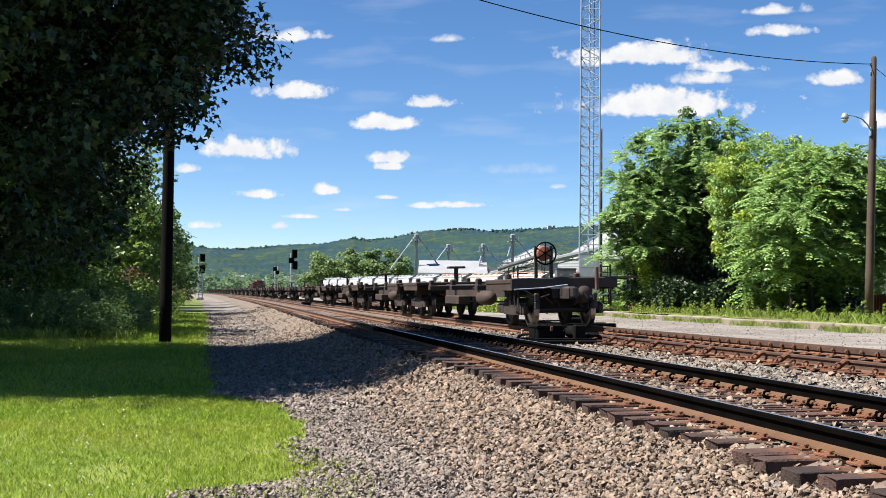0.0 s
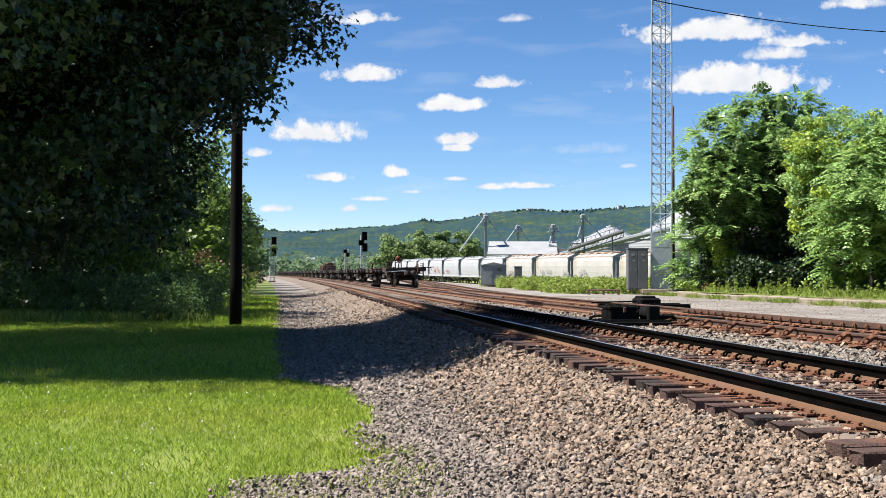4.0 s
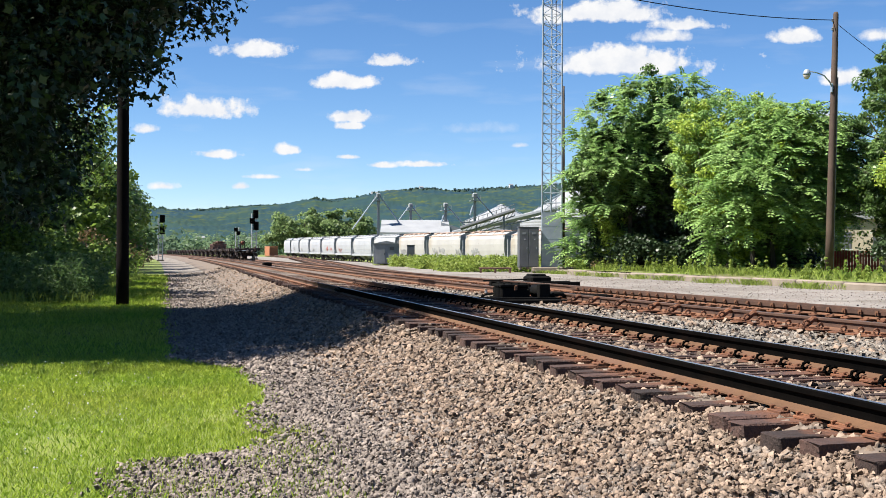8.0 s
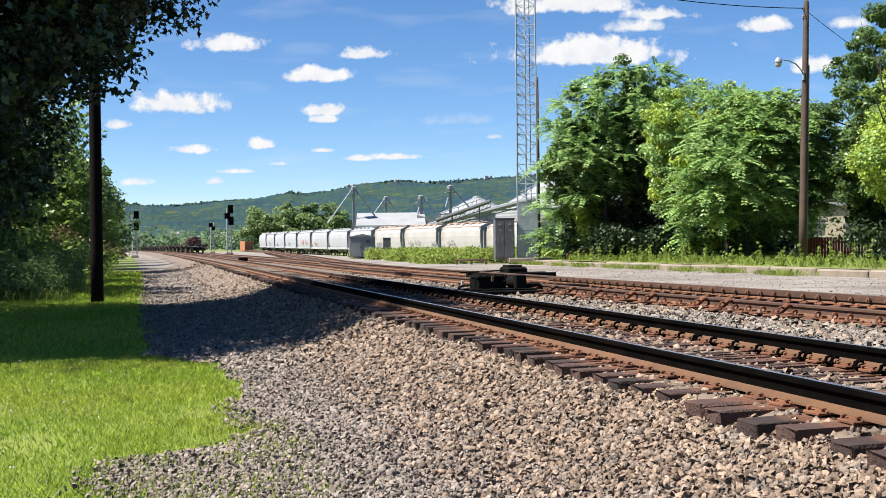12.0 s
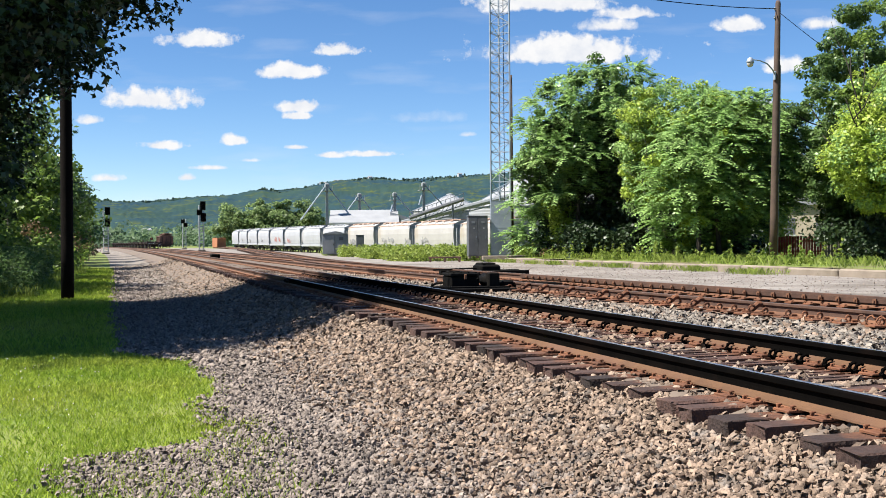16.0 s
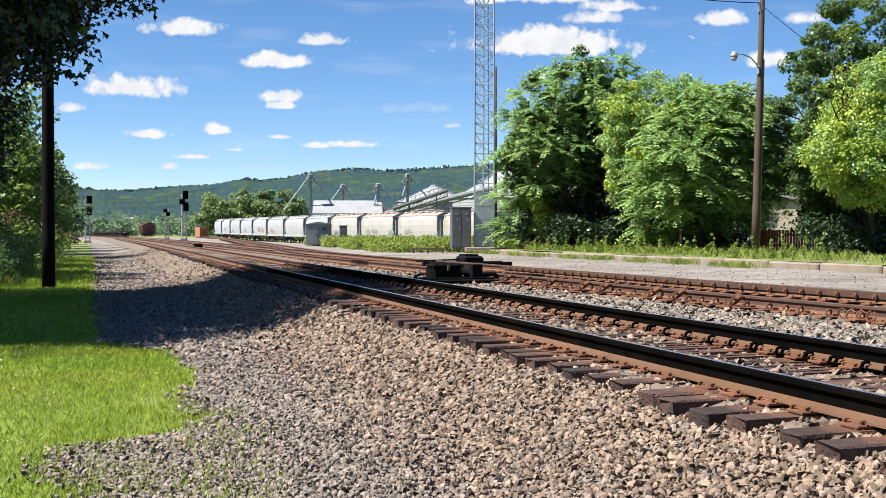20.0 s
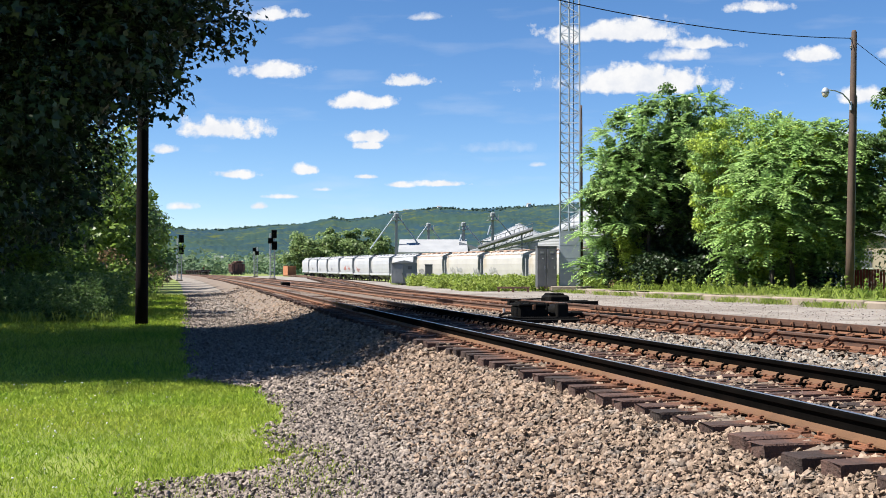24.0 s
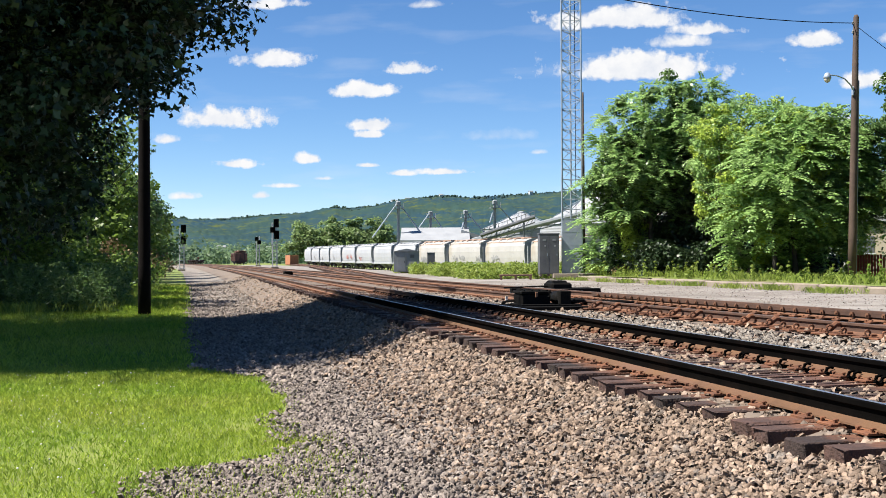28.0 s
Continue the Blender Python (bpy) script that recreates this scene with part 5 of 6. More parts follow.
def build_switches():
    # switch machine between the tracks in the shade
    x, y = 7.05, 22.4
    t = thing("switch_machine", "black iron switch machine on long timbers between tracks", "switch machine", pose(x, y, 0.54, 0, 0, -2))
    part("base_plate", MB().box((0.05, 0, 0.125), (1.25, 1.0, 0.03), bev=0.01), M["black_iron"], t)
    part("gear_case", MB().box((-0.22, 0.05, 0.25), (0.62, 0.72, 0.22), bev=0.03), M["black_iron"], t)
    part("cover", MB().box((-0.22, 0.05, 0.385), (0.66, 0.76, 0.05), bev=0.015), M["black_iron"], t)
    for xx in (-0.46, -0.3, -0.14, 0.02):
        part("cover_rib", MB().box((xx, 0.05, 0.42), (0.03, 0.66, 0.025)), M["black_iron"], t)
    part("motor", MB().lathe((0.36, 0.05, 0.26), [(0.05, -0.36), (0.12, -0.34), (0.13, -0.1), (0.13, 0.28), (0.09, 0.33), (0.04, 0.34)], 14, axis="y"), M["black_iron"], t, smooth=True)
    part("terminal_box", MB().box((0.36, -0.36, 0.27), (0.24, 0.2, 0.3), bev=0.02), M["black_iron"], t)
    part("hasp", MB().box((-0.22, -0.335, 0.34), (0.06, 0.03, 0.1), bev=0.008), M["rust_dark"], t)
    part("hand_crank", MB().chain([(0.02, -0.36, 0.3), (0.02, -0.46, 0.3), (0.02, -0.46, 0.42), (0.02, -0.54, 0.42)], 0.014, 6), M["black_iron"], t)
    for yy in (-0.7, -0.1, 0.6):
        part("timber", MB().box((0.2, yy, 0.03), (2.2, 0.24, 0.16), bev=0.015), M["black_iron"], t)
    for yy in (-0.3, 0.05, 0.34):
        part("rod", MB().tube((0.2, yy, 0.2), (1.9, yy, 0.16), 0.024, n=8), M["black_iron"], t)
        part("rod_clevis", MB().box((0.98, yy, 0.19), (0.16, 0.07, 0.07), bev=0.012), M["black_iron"], t)
    part("crank", MB().box((0.70, -0.15, 0.20), (0.26, 0.36, 0.10), bev=0.03), M["black_iron"], t)
    part("conduit", MB().chain([(-0.5, 0.3, 0.2), (-0.66, 0.5, 0.18), (-0.75, 0.8, 0.05), (-0.8, 1.2, -0.05)], 0.026, 6), M["black_iron"], t)
    t2 = thing("switch_machine", "black switch machine on the far side of the second track", "switch machine", pose(10.15, 30.8, 0.66, 0, 0, -2))
    part("motor_case", MB().box((0, 0, 0.18), (0.6, 0.9, 0.20), bev=0.05), M["black_iron"], t2)
    part("cover", MB().box((0, 0.1, 0.30), (0.45, 0.6, 0.07), bev=0.03), M["black_iron"], t2)
    for yy in (-0.5, 0.4):
        part("timber", MB().box((-0.1, yy, 0.03), (2.4, 0.24, 0.18), bev=0.015), M["black_iron"], t2)
    part("rod", MB().tube((-1.6, 0, 0.14), (-0.2, 0, 0.18), 0.024, n=8), M["black_iron"], t2)
    t3 = thing("switch_machine", "small black switch machine far down the track", "switch machine", pose(6.1, 78, 0.5))
    part("motor_case", MB().box((0, 0, 0.24), (0.6, 1.0, 0.3), bev=0.05), M["black_iron"], t3)
    part("timber", MB().box((0, 0, 0.04), (2.0, 0.9, 0.1), bev=0.015), M["black_iron"], t3)
    # rail braces and clips along the near rail of the second track
    b = MB()
    b.box((-0.17, 0, 0.012), (0.42, 0.22, 0.024), bev=0.006)
    b.chain([(-0.02, 0, 0.135), (-0.07, 0, 0.13), (-0.13, 0, 0.085), (-0.19, 0, 0.04), (-0.26, 0, 0.028)], [0.034, 0.040, 0.040, 0.036, 0.028], 8)
    b.chain([(-0.20 + 0.055 * math.cos(q * math.pi / 5), -0.05 - 0.004 * q, 0.07 + 0.05 * math.sin(q * math.pi / 5)) for q in range(9)], 0.017, 6)
    b.lathe((-0.25, 0.05, 0.02), [(0.035, 0), (0.035, 0.03), (0.018, 0.035), (0.018, 0.06)], 8)
    me = b.mesh("rail_brace", M["rust_bright"])
    brace = thing("rail_brace_set", "rusty rail braces bolted along the switch rail", "rail braces")
    for y in (13.25, 14.7, 15.4, 17.0, 17.75, 19.1, 20.3, 21.2):
        part("rail_brace", me, None, brace, at=pose(float(x_track2(y)) - 0.7525 - 0.03, y, 0.605, 0, 0, 1.5))
    clip = MB().box((-0.04, 0, 0.01), (0.30, 0.18, 0.02), bev=0.005).box((0.05, 0, 0.035), (0.10, 0.07, 0.035), bev=0.01)
    clip.chain([(-0.02 + 0.048 * math.cos(q * math.pi / 6), 0.02 - 0.006 * q, 0.055 + 0.042 * math.sin(q * math.pi / 6)) for q in range(11)], 0.014, 6)
    clip = clip.mesh("rail_clip", M["rust_bright"])
    for y in (8.9, 9.35, 9.85, 10.3, 10.77, 11.34, 11.86, 12.15, 12.49, 12.98, 13.7, 14.06, 14.39, 16.0, 16.5, 18.3, 18.7, 19.6, 22.0, 22.6):
        part("rail_clip", clip, None, brace, at=pose(float(x_track2(y)) - 0.7525 - 0.15, y, 0.60, 0, 2.0, 1.5))
    # guard bolts and the joint bars on the far rail
    jb = thing("joint_bar", "rusty bolted joint bar on the far rail", "joint bar")
    bar = MB().sweep([(-0.012, -0.03), (0.012, -0.03), (0.02, 0.03), (-0.02, 0.03)], [(float(x_track2(y)) + 0.7525 - 0.035, float(y), 0.755) for y in np.arange(10.0, 26, 0.5)])
    part("bar", bar, M["rail_brown"], jb)
    bolt = MB().tube((0, 0, 0), (-0.05, 0, 0), 0.022, n=6).box((-0.02, 0, 0), (0.02, 0.07, 0.07)).mesh("bolt", M["rust_dark"])
    for k in range(40):
        y = 10.2 + k * 0.38
        part("bolt", bolt, None, jb, at=pose(float(x_track2(y)) + 0.7525 - 0.06, y, 0.755))
    # low steel rack in the grass before the cabinet
    rk = thing("steel_rack", "low rusty black steel rack lying in the grass", "rack", pose(19.2, 66.5, 0.38, 0, 0, -14))
    for yy in (-0.5, 0.5):
        part("beam", MB().box((0, yy, 0.26), (2.0, 0.10, 0.10), bev=0.01), M["car_brown"], rk)
        for xx in (-0.9, 0.0, 0.9):
            part("leg", MB().box((xx, yy, 0.11), (0.10, 0.10, 0.24)), M["car_brown"], rk)
    # bond wires looped at the rail and a white stake
    bw = thing("bond_wire", "rusty looped bond wires beside the switch rail", "cable", pose(float(x_track2(10.6)) - 0.95, 10.6, 0.60))
    for k in range(4):
        ring = [(0.02 * math.sin(q * 0.8 + k), k * 0.16 + 0.07 * math.sin(q * math.pi / 6), 0.065 + 0.06 * math.cos(q * math.pi / 6)) for q in range(12)]
        part("loop", MB().chain(ring, 0.011, 5), M["rust_bright"], bw)
    st = thing("marker_stake", "short white marker stake beside the rail", "stake", pose(7.5, 26.8, 0.52))
    part("post", MB().box((0, 0, 0.08), (0.06, 0.04, 0.16), bev=0.008), M["white_wall"], st)
    part("cap", MB().box((0, 0, 0.172), (0.07, 0.05, 0.024), bev=0.006), M["tan_wall"], st)


build_switches()

# ---------------- platform, fence, houses ----------------


def build_platform():
    # concrete kerb blocks of the old platform
    rng = np.random.default_rng(8)
    t = thing("platform_kerb", "weathered concrete kerb of an old low platform", "platform kerb", kind="structure")
    y = 8.0
    k = 0
    while y < 64:
        ln = 3.0 + rng.uniform(-0.2, 0.2)
        x = 22.6 + 0.02 * (40 - y) if y < 60 else 22.6
        b = MB().box((0, 0, 0.16), (0.42, ln - 0.05, 0.36), bev=0.05)
        part("block", b, M["concrete"], t, at=pose(x, y + ln / 2, 0.30 + rng.uniform(-0.05, 0.02), 0, rng.uniform(-3, 3), 1.2 + rng.uniform(-0.6, 0.6)))
        y += ln
        k += 1
    ys = np.arange(4, 66, 2.0)
    tagged(new("platform", sheet("platform", np.linspace(22.75, 60, 20), ys, 0.27, M["soil"], curved=False)), "grassy ground behind the platform kerb", "ground", kind="structure")
    # board fence
    f = thing("board_fence", "red painted board fence with weathered grey end", "fence", pose(33.6, 52.2, 0.66, 0, 0, -33))
    for k in range(24):
        red = k < 16
        part("board", MB().box((k * 0.14, 0, 0.55 + rng.uniform(-0.03, 0.03)), (0.12, 0.025, 1.1), bev=0.004), M["red_fence"] if red else M["grey_fence"], f)
    for zz in (0.3, 0.85):
        part("rail", MB().box((1.65, 0.04, zz), (3.4, 0.04, 0.09)), M["grey_fence"], f)
    # house behind
    h = thing("house", "cream-sided house partly hidden by trees", "house", pose(51.2, 76, 0.6, 0, 0, -33))
    part("wall", MB().box((0, 0, 1.8), (5.0, 6, 3.6)), M["tan_wall"], h)
    part("wing", MB().box((-3.3, -1.0, 1.1), (2.6, 5, 2.2)), M["white_wall"], h, "white low wing")
    part("roof", MB().add([(-2.8, -3.3, 3.6), (2.8, -3.3, 3.6), (2.8, 3.3, 3.6), (-2.8, 3.3, 3.6), (0, -3.3, 5.0), (0, 3.3, 5.0)], [(0, 1, 4), (2, 3, 5), (0, 4, 5, 3), (1, 2, 5, 4), (3, 2, 1, 0)]), M["roof"], h)
    for sx in (-1.2, 1.2):
        wn = part("window", MB().box((sx, -3.01, 2.0), (0.9, 0.05, 1.3)), M["dark_grey"], h)
        part("frame", MB().box((sx, -3.03, 1.32), (1.1, 0.08, 0.08)), M["white_wall"], wn)


build_platform()

# ---------------- hopper cars and the grain elevator ----------------
HOPPER_PITCH = 13.5


def hopper_line(k):
    """Middle of the k-th parked car and its bearing, along the gently curved yard track."""
    x, y, b = 35.05, 130.3, -6.5
    n = int(math.floor(k))
    for _ in range(abs(n)):
        e = 1 if n > 0 else -1
        a = radians(min(-0.5, b + e * 0.27))
        x, y, b = x + e * HOPPER_PITCH * math.sin(a), y + e * HOPPER_PITCH * math.cos(a), b + e * 0.54
    a = radians(min(-0.5, b + 0.27))
    f = (k - n + 0.5) * HOPPER_PITCH
    return x + f * math.sin(a), y + f * math.cos(a), math.degrees(a), -0.25 + 0.07 * (k + 1)


def hopper_car(cream=False):
    t = thing("hopper_car", "white covered hopper car with spray-painted lower side" if not cream else "cream covered hopper car with rust-stained roof", "hopper car", group="parked hopper cars")
    L = 13.1
    prof = [(-1.30, 1.0), (-1.50, 1.5), (-1.58, 2.1), (-1.62, 2.8), (-1.58, 3.4), (-1.46, 3.8), (-1.38, 3.92), (-0.9, 4.14), (-0.4, 4.24), (0.4, 4.24), (0.9, 4.14), (1.38, 3.92), (1.46, 3.8), (1.58, 3.4), (1.62, 2.8), (1.58, 2.1), (1.50, 1.5), (1.30, 1.0)]
    b = MB().sweep(prof, [(0, y, 0) for y in (-L / 2 + 0.7, 0, L / 2 - 0.7)])
    part("body", b, M["cream_car"] if cream else M["white_car"], t, smooth=False)
    for sy in (-1, 1):
        e = MB().add([(-1.3, sy * (L / 2 - 0.68), 1.15), (1.3, sy * (L / 2 - 0.68), 1.15), (1.5, sy * (L / 2 - 0.68), 3.75), (-1.5, sy * (L / 2 - 0.68), 3.75), (-0.9, sy * (L / 2 - 2.6), 1.0), (0.9, sy * (L / 2 - 2.6), 1.0)], [(0, 1, 2, 3), (0, 4, 5, 1)])
        part("end_sheet", e, M["steel_grey"], t)
        part("end_sill", MB().box((0, sy * (L / 2 - 0.5), 1.12), (2.9, 1.2, 0.28), bev=0.03), M["white_car"], t)
        for sx in (-1.35, 1.35):
            part("corner_post", MB().box((sx, sy * (L / 2 - 0.25), 2.2), (0.1, 0.1, 2.3)), M["white_car"], t)
        part("ladder", MB().box((-1.5, sy * (L / 2 - 0.9), 2.4), (0.06, 0.45, 2.9)), M["steel_grey"], t)
        tr = part("bogie", MB().box((0, sy * (L / 2 - 2.0), 0.55), (2.2, 2.4, 0.35), bev=0.05), M["car_black"], t)
        for wy in (-0.85, 0.85):
            part("wheelset", MB().lathe((0, sy * (L / 2 - 2.0) + wy, 0.46), [(0.40, -0.82), (0.46, -0.75), (0.46, -0.68), (0.1, -0.66), (0.1, 0.66), (0.46, 0.68), (0.46, 0.75), (0.40, 0.82)], 16, axis="x"), M["wheel"], tr)
    for k in range(2):
        y = -2.1 + k * 4.2
        c = MB().add([(-1.3, y - 1.7, 1.15), (1.3, y - 1.7, 1.15), (1.3, y + 1.7, 1.15), (-1.3, y + 1.7, 1.15), (-0.5, y - 0.5, 0.42), (0.5, y - 0.5, 0.42), (0.5, y + 0.5, 0.42), (-0.5, y + 0.5, 0.42)],
                     [(0, 1, 5, 4), (1, 2, 6, 5), (2, 3, 7, 6), (3, 0, 4, 7), (4, 5, 6, 7)])
        part("chute", c, M["steel_grey"], t)
    part("sill", MB().box((-1.52, 0, 1.22), (0.1, L - 1.0, 0.34)), M["white_car"], t)
    part("sill", MB().box((1.52, 0, 1.22), (0.1, L - 1.0, 0.34)), M["white_car"], t)
    part("running_board", MB().box((0, 0, 4.34), (1.3, L - 1.6, 0.07)), M["roof_rust"] if cream else M["steel_grey"], t)
    for k in range(10):
        part("hatch", MB().box((-0.75 if k % 2 else 0.75, -5 + k * 1.1, 4.26), (0.5, 0.9, 0.14), bev=0.04), M["roof_rust"] if cream else M["white_car"], t)
    for sx in (-1, 1):
        part("eave_rail", MB().box((sx * 1.43, 0, 3.87), (0.09, L - 1.3, 0.09)), M["roof_rust"] if cream else M["steel_grey"], t)
    for k in range(5):
        part("roof_seam", MB().chain([(-1.40, -4.4 + k * 2.2, 3.93), (-0.9, -4.4 + k * 2.2, 4.16), (0.9, -4.4 + k * 2.2, 4.16), (1.40, -4.4 + k * 2.2, 3.93)], 0.03, 4), M["cream_car"] if cream else M["white_car"], t)
    return t


def build_hoppers():
    white, cream = hopper_car(), hopper_car(True)
    for k in range(-2, 10):
        x, y, b, z = hopper_line(k)
        m = pose(x, y, z, 0, 0, -b)
        if k == -1:
            cream.matrix_basis = m
        elif k == 2:
            white.matrix_basis = m
        else:
            copy_thing(cream if k in (-2, 0, 1) else white, m)
    rng = np.random.default_rng(19)
    for k, p in enumerate((-0.75, -0.45, 0.1, 0.35, 1.3, 4.25, 4.8, 5.1, 6.2, 7.3, 8.1)):
        x, y, b, z = hopper_line(round(p))
        along = (p - round(p)) * 11
        c, e = math.cos(radians(b)), math.sin(radians(b))
        strokes = MB()
        for w in range(int(rng.integers(5, 9))):
            strokes.box((0, -1.3 + w * 0.36 + rng.uniform(-0.1, 0.1), rng.uniform(-0.25, 0.25)), (0.012, rng.uniform(0.12, 0.42), rng.uniform(0.25, 0.8)), bev=0.0)
        strokes.v = [(u, v + 0.35 * w, w) for u, v, w in strokes.v]
        g = part("graffiti", strokes, M["graffiti"] if k in (5, 6, 7) else M["graffiti_dark"], None, at=pose(x + along * e - 1.60 * c, y + along * c + 1.60 * e, z + rng.uniform(1.7, 2.1), 0, -2, -b))
        tagged(g, "faded spray paint lettering bars on a hopper side", "graffiti", "graffiti patches")
    t = thing("railway_track", "rusty yard track under the parked hopper cars", "railway track")
    line = [hopper_line(k) for k in np.arange(-3, 14, 0.5)]
    for sx in (-0.75, 0.75):
        pts = [(x + sx * math.cos(radians(b)), y - sx * math.sin(radians(b)), z) for x, y, b, z in line]
        part("rail", MB().sweep(RAIL, pts, RAIL_MATS), RAIL_RUSTY, t)
    ties = MB()
    for k in np.arange(-3, 13.5, 0.045):
        x, y, b, z = hopper_line(float(k))
        ties.box((x, y, z - 0.25), (2.6, 0.24, 0.18), -b)
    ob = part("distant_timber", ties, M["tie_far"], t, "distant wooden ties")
    ob["kind"] = "stuff"
    # orange container at the far end of the row
    c = thing("container", "orange steel container beyond the hopper cars", "container", pose(25.5, 312, 0.6, 0, 0, 8))
    part("body", MB().box((0, 0, 1.3), (2.4, 6, 2.6), bev=0.03), M["brick_red"], c)
    for k in range(8):
        part("rib", MB().box((-1.08 + k * 0.31, -3.03, 1.3), (0.12, 0.06, 2.4)), M["brick_red"], c)


build_hoppers()


def place(az, dist):
    a = radians(az)
    return dist * math.sin(a), dist * math.cos(a)


def build_elevator():
    # long white storage building
    x, y = place(12.0, 236)
    t = thing("grain_building", "long white metal grain building with low gable roof", "building", pose(x, y, 0.5, 0, 0, -12))
    W, D, H = 13.5, 20, 5.0
    part("wall", MB().box((0, 0, H / 2), (W, D, H)), M["white_wall"], t)
    part("roof", MB().add([(-W / 2 - 0.4, -D / 2, H), (W / 2 + 0.3, -D / 2, H), (W / 2 + 0.3, D / 2, H), (-W / 2 - 0.4, D / 2, H), (-W / 2 - 0.4, 0, H + 3.0), (W / 2 + 0.3, 0, H + 3.0)], [(0, 1, 5, 4), (2, 3, 4, 5), (0, 4, 3), (1, 2, 5)]), M["silver"], t)
    part("eave", MB().box((0, -D / 2 - 0.05, H), (W + 0.8, 0.2, 0.35)), M["white_car"], t)
    t2 = thing("grain_building", "grey lean-to grain shed beside the white building", "building", pose(*place(14.4, 240), 0.5, 0, 0, -12))
    part("wall", MB().box((0, 0, 2.4), (9.0, 16, 4.8)), M["steel_grey"], t2)
    part("roof", MB().add([(-4.7, -8.2, 7.4), (4.7, -8.2, 4.6), (4.7, 8.2, 4.6), (-4.7, 8.2, 7.4), (-4.7, -8.2, 4.6), (-4.7, 8.2, 4.6)], [(0, 1, 2, 3), (4, 1, 0), (5, 3, 2)]), M["silver"], t2)
    # bucket elevator legs with spouts
    for az, dist, h, spread in ((10.1, 232, 12.8, 5.5), (11.75, 250, 11.5, 3.4), (13.55, 235, 11.0, 0), (15.05, 228, 12.7, 0)):
        x, y = place(az, dist)
        e = thing("elevator_leg", "slender grey bucket elevator leg with slanting spouts", "grain elevator", pose(x, y, 0.5), "grain elevator legs")
        part("shaft", MB().box((0, 0, h / 2), (0.5, 0.5, h)), M["steel_grey"], e)
        part("head_house", MB().box((0, 0, h + 0.2), (1.0, 1.0, 0.8), bev=0.2), M["steel_grey"], e)
        part("platform", MB().box((0, 0, h - 1.0), (2.1, 1.8, 0.12)), M["steel_grey"], e)
        for sx in (-1, 1):
            part("guard_post", MB().tube((sx * 1.0, -0.85, h - 1.0), (sx * 1.0, -0.85, h + 0.1), 0.05, n=6), M["steel_grey"], e)
        for sx in ((-1, 1) if spread else (1,)):
            part("spout", MB().tube((sx * 0.4, 0, h - 0.1), (sx * (spread or 4.2), 0, h - (7.0 if spread > 4 else 4.2)), 0.15, n=8), M["galv"], e)
        if not spread:
            part("spout", MB().tube((-0.4, 0, h - 2.0), (-1.0, 0, h - 4.0), 0.2, n=8), M["galv"], e)
    # conical-roofed bins
    for az, dist, r, eave, top in ((16.4, 262, 9.0, 8.4, 12.0), (20.4, 236, 12.5, 8.4, 15.4), (24.5, 250, 12.5, 8.4, 15.4)):
        x, y = place(az, dist)
        g = thing("grain_bin", "corrugated silver grain bin with conical roof", "grain bin", pose(x, y, 0.5), "grain bins")
        prof = []
        k = 0
        while k * 0.6 < eave:
            prof += [(r, k * 0.6), (r + 0.05, k * 0.6 + 0.3)]
            k += 1
        part("wall", MB().lathe((0, 0, 0), prof + [(r, eave)], 40), M["silver"], g)
        part("roof", MB().lathe((0, 0, 0), [(r + 0.25, eave - 0.1), (r * 0.5, (eave + top) / 2), (0.9, top), (0.85, top + 0.3), (0.05, top + 0.5)], 40), M["silver"], g)
        rib = MB()
        for q in range(20):
            a = 2 * math.pi * q / 20
            rib.tube((r * math.cos(a), r * math.sin(a), eave + 0.08), (0.9 * math.cos(a), 0.9 * math.sin(a), top + 0.08), 0.035, n=4)
        part("roof_ribs", rib, M["galv"], g)
    # inclined conveyor
    a, b = Vector((*place(13.9, 222), 5.4)), Vector((*place(19.4, 222), 10.6))
    c = thing("conveyor", "long grey inclined conveyor gallery to the bins", "conveyor")
    part("gallery", MB().tube(a, b, 0.55, n=8), M["steel_grey"], c)
    part("truss", MB().tube(a - Vector((0, 0, 1.0)), b - Vector((0, 0, 1.0)), 0.12, n=6), M["steel_grey"], c)
    for k in range(16):
        p, q = a.lerp(b, k / 16), a.lerp(b, (k + 0.5) / 16)
        part("strut", MB().tube(p - Vector((0, 0, 1.0)), q - Vector((0, 0, 0.3)), 0.06, n=5), M["dark_grey"], c)
    a2, b2 = Vector((*place(14.3, 216), 6.3)), Vector((*place(17.1, 216), 9.9))
    c2 = thing("conveyor", "dark lattice conveyor with a railed walkway", "conveyor")
    part("belt_casing", MB().tube(a2, b2, 0.38, n=8), M["dark_grey"], c2)
    up = Vector((0, 0, 1.1))
    part("handrail", MB().tube(a2 + up, b2 + up, 0.06, n=5), M["dark_grey"], c2)
    part("truss", MB().tube(a2 - up, b2 - up, 0.10, n=5), M["dark_grey"], c2)
    for k in range(13):
        p, q = a2.lerp(b2, k / 12), a2.lerp(b2, min(1, (k + 1) / 12))
        part("rail_post", MB().tube(p, p + up, 0.05, n=5), M["dark_grey"], c2)
        part("strut", MB().tube(p - up, q, 0.05, n=5), M["dark_grey"], c2)
    for k in (0.3, 0.8):
        p = a2.lerp(b2, k)
        part("support", MB().box((p.x, p.y, p.z / 2 - 0.3), (0.25, 0.25, p.z)), M["dark_grey"], c2)
    for k in (0.15, 0.55, 0.85):
        p = a.lerp(b, k)
        part("support", MB().box((p.x, p.y, p.z / 2), (0.3, 0.3, p.z - 0.4)), M["steel_grey"], c)


build_elevator()

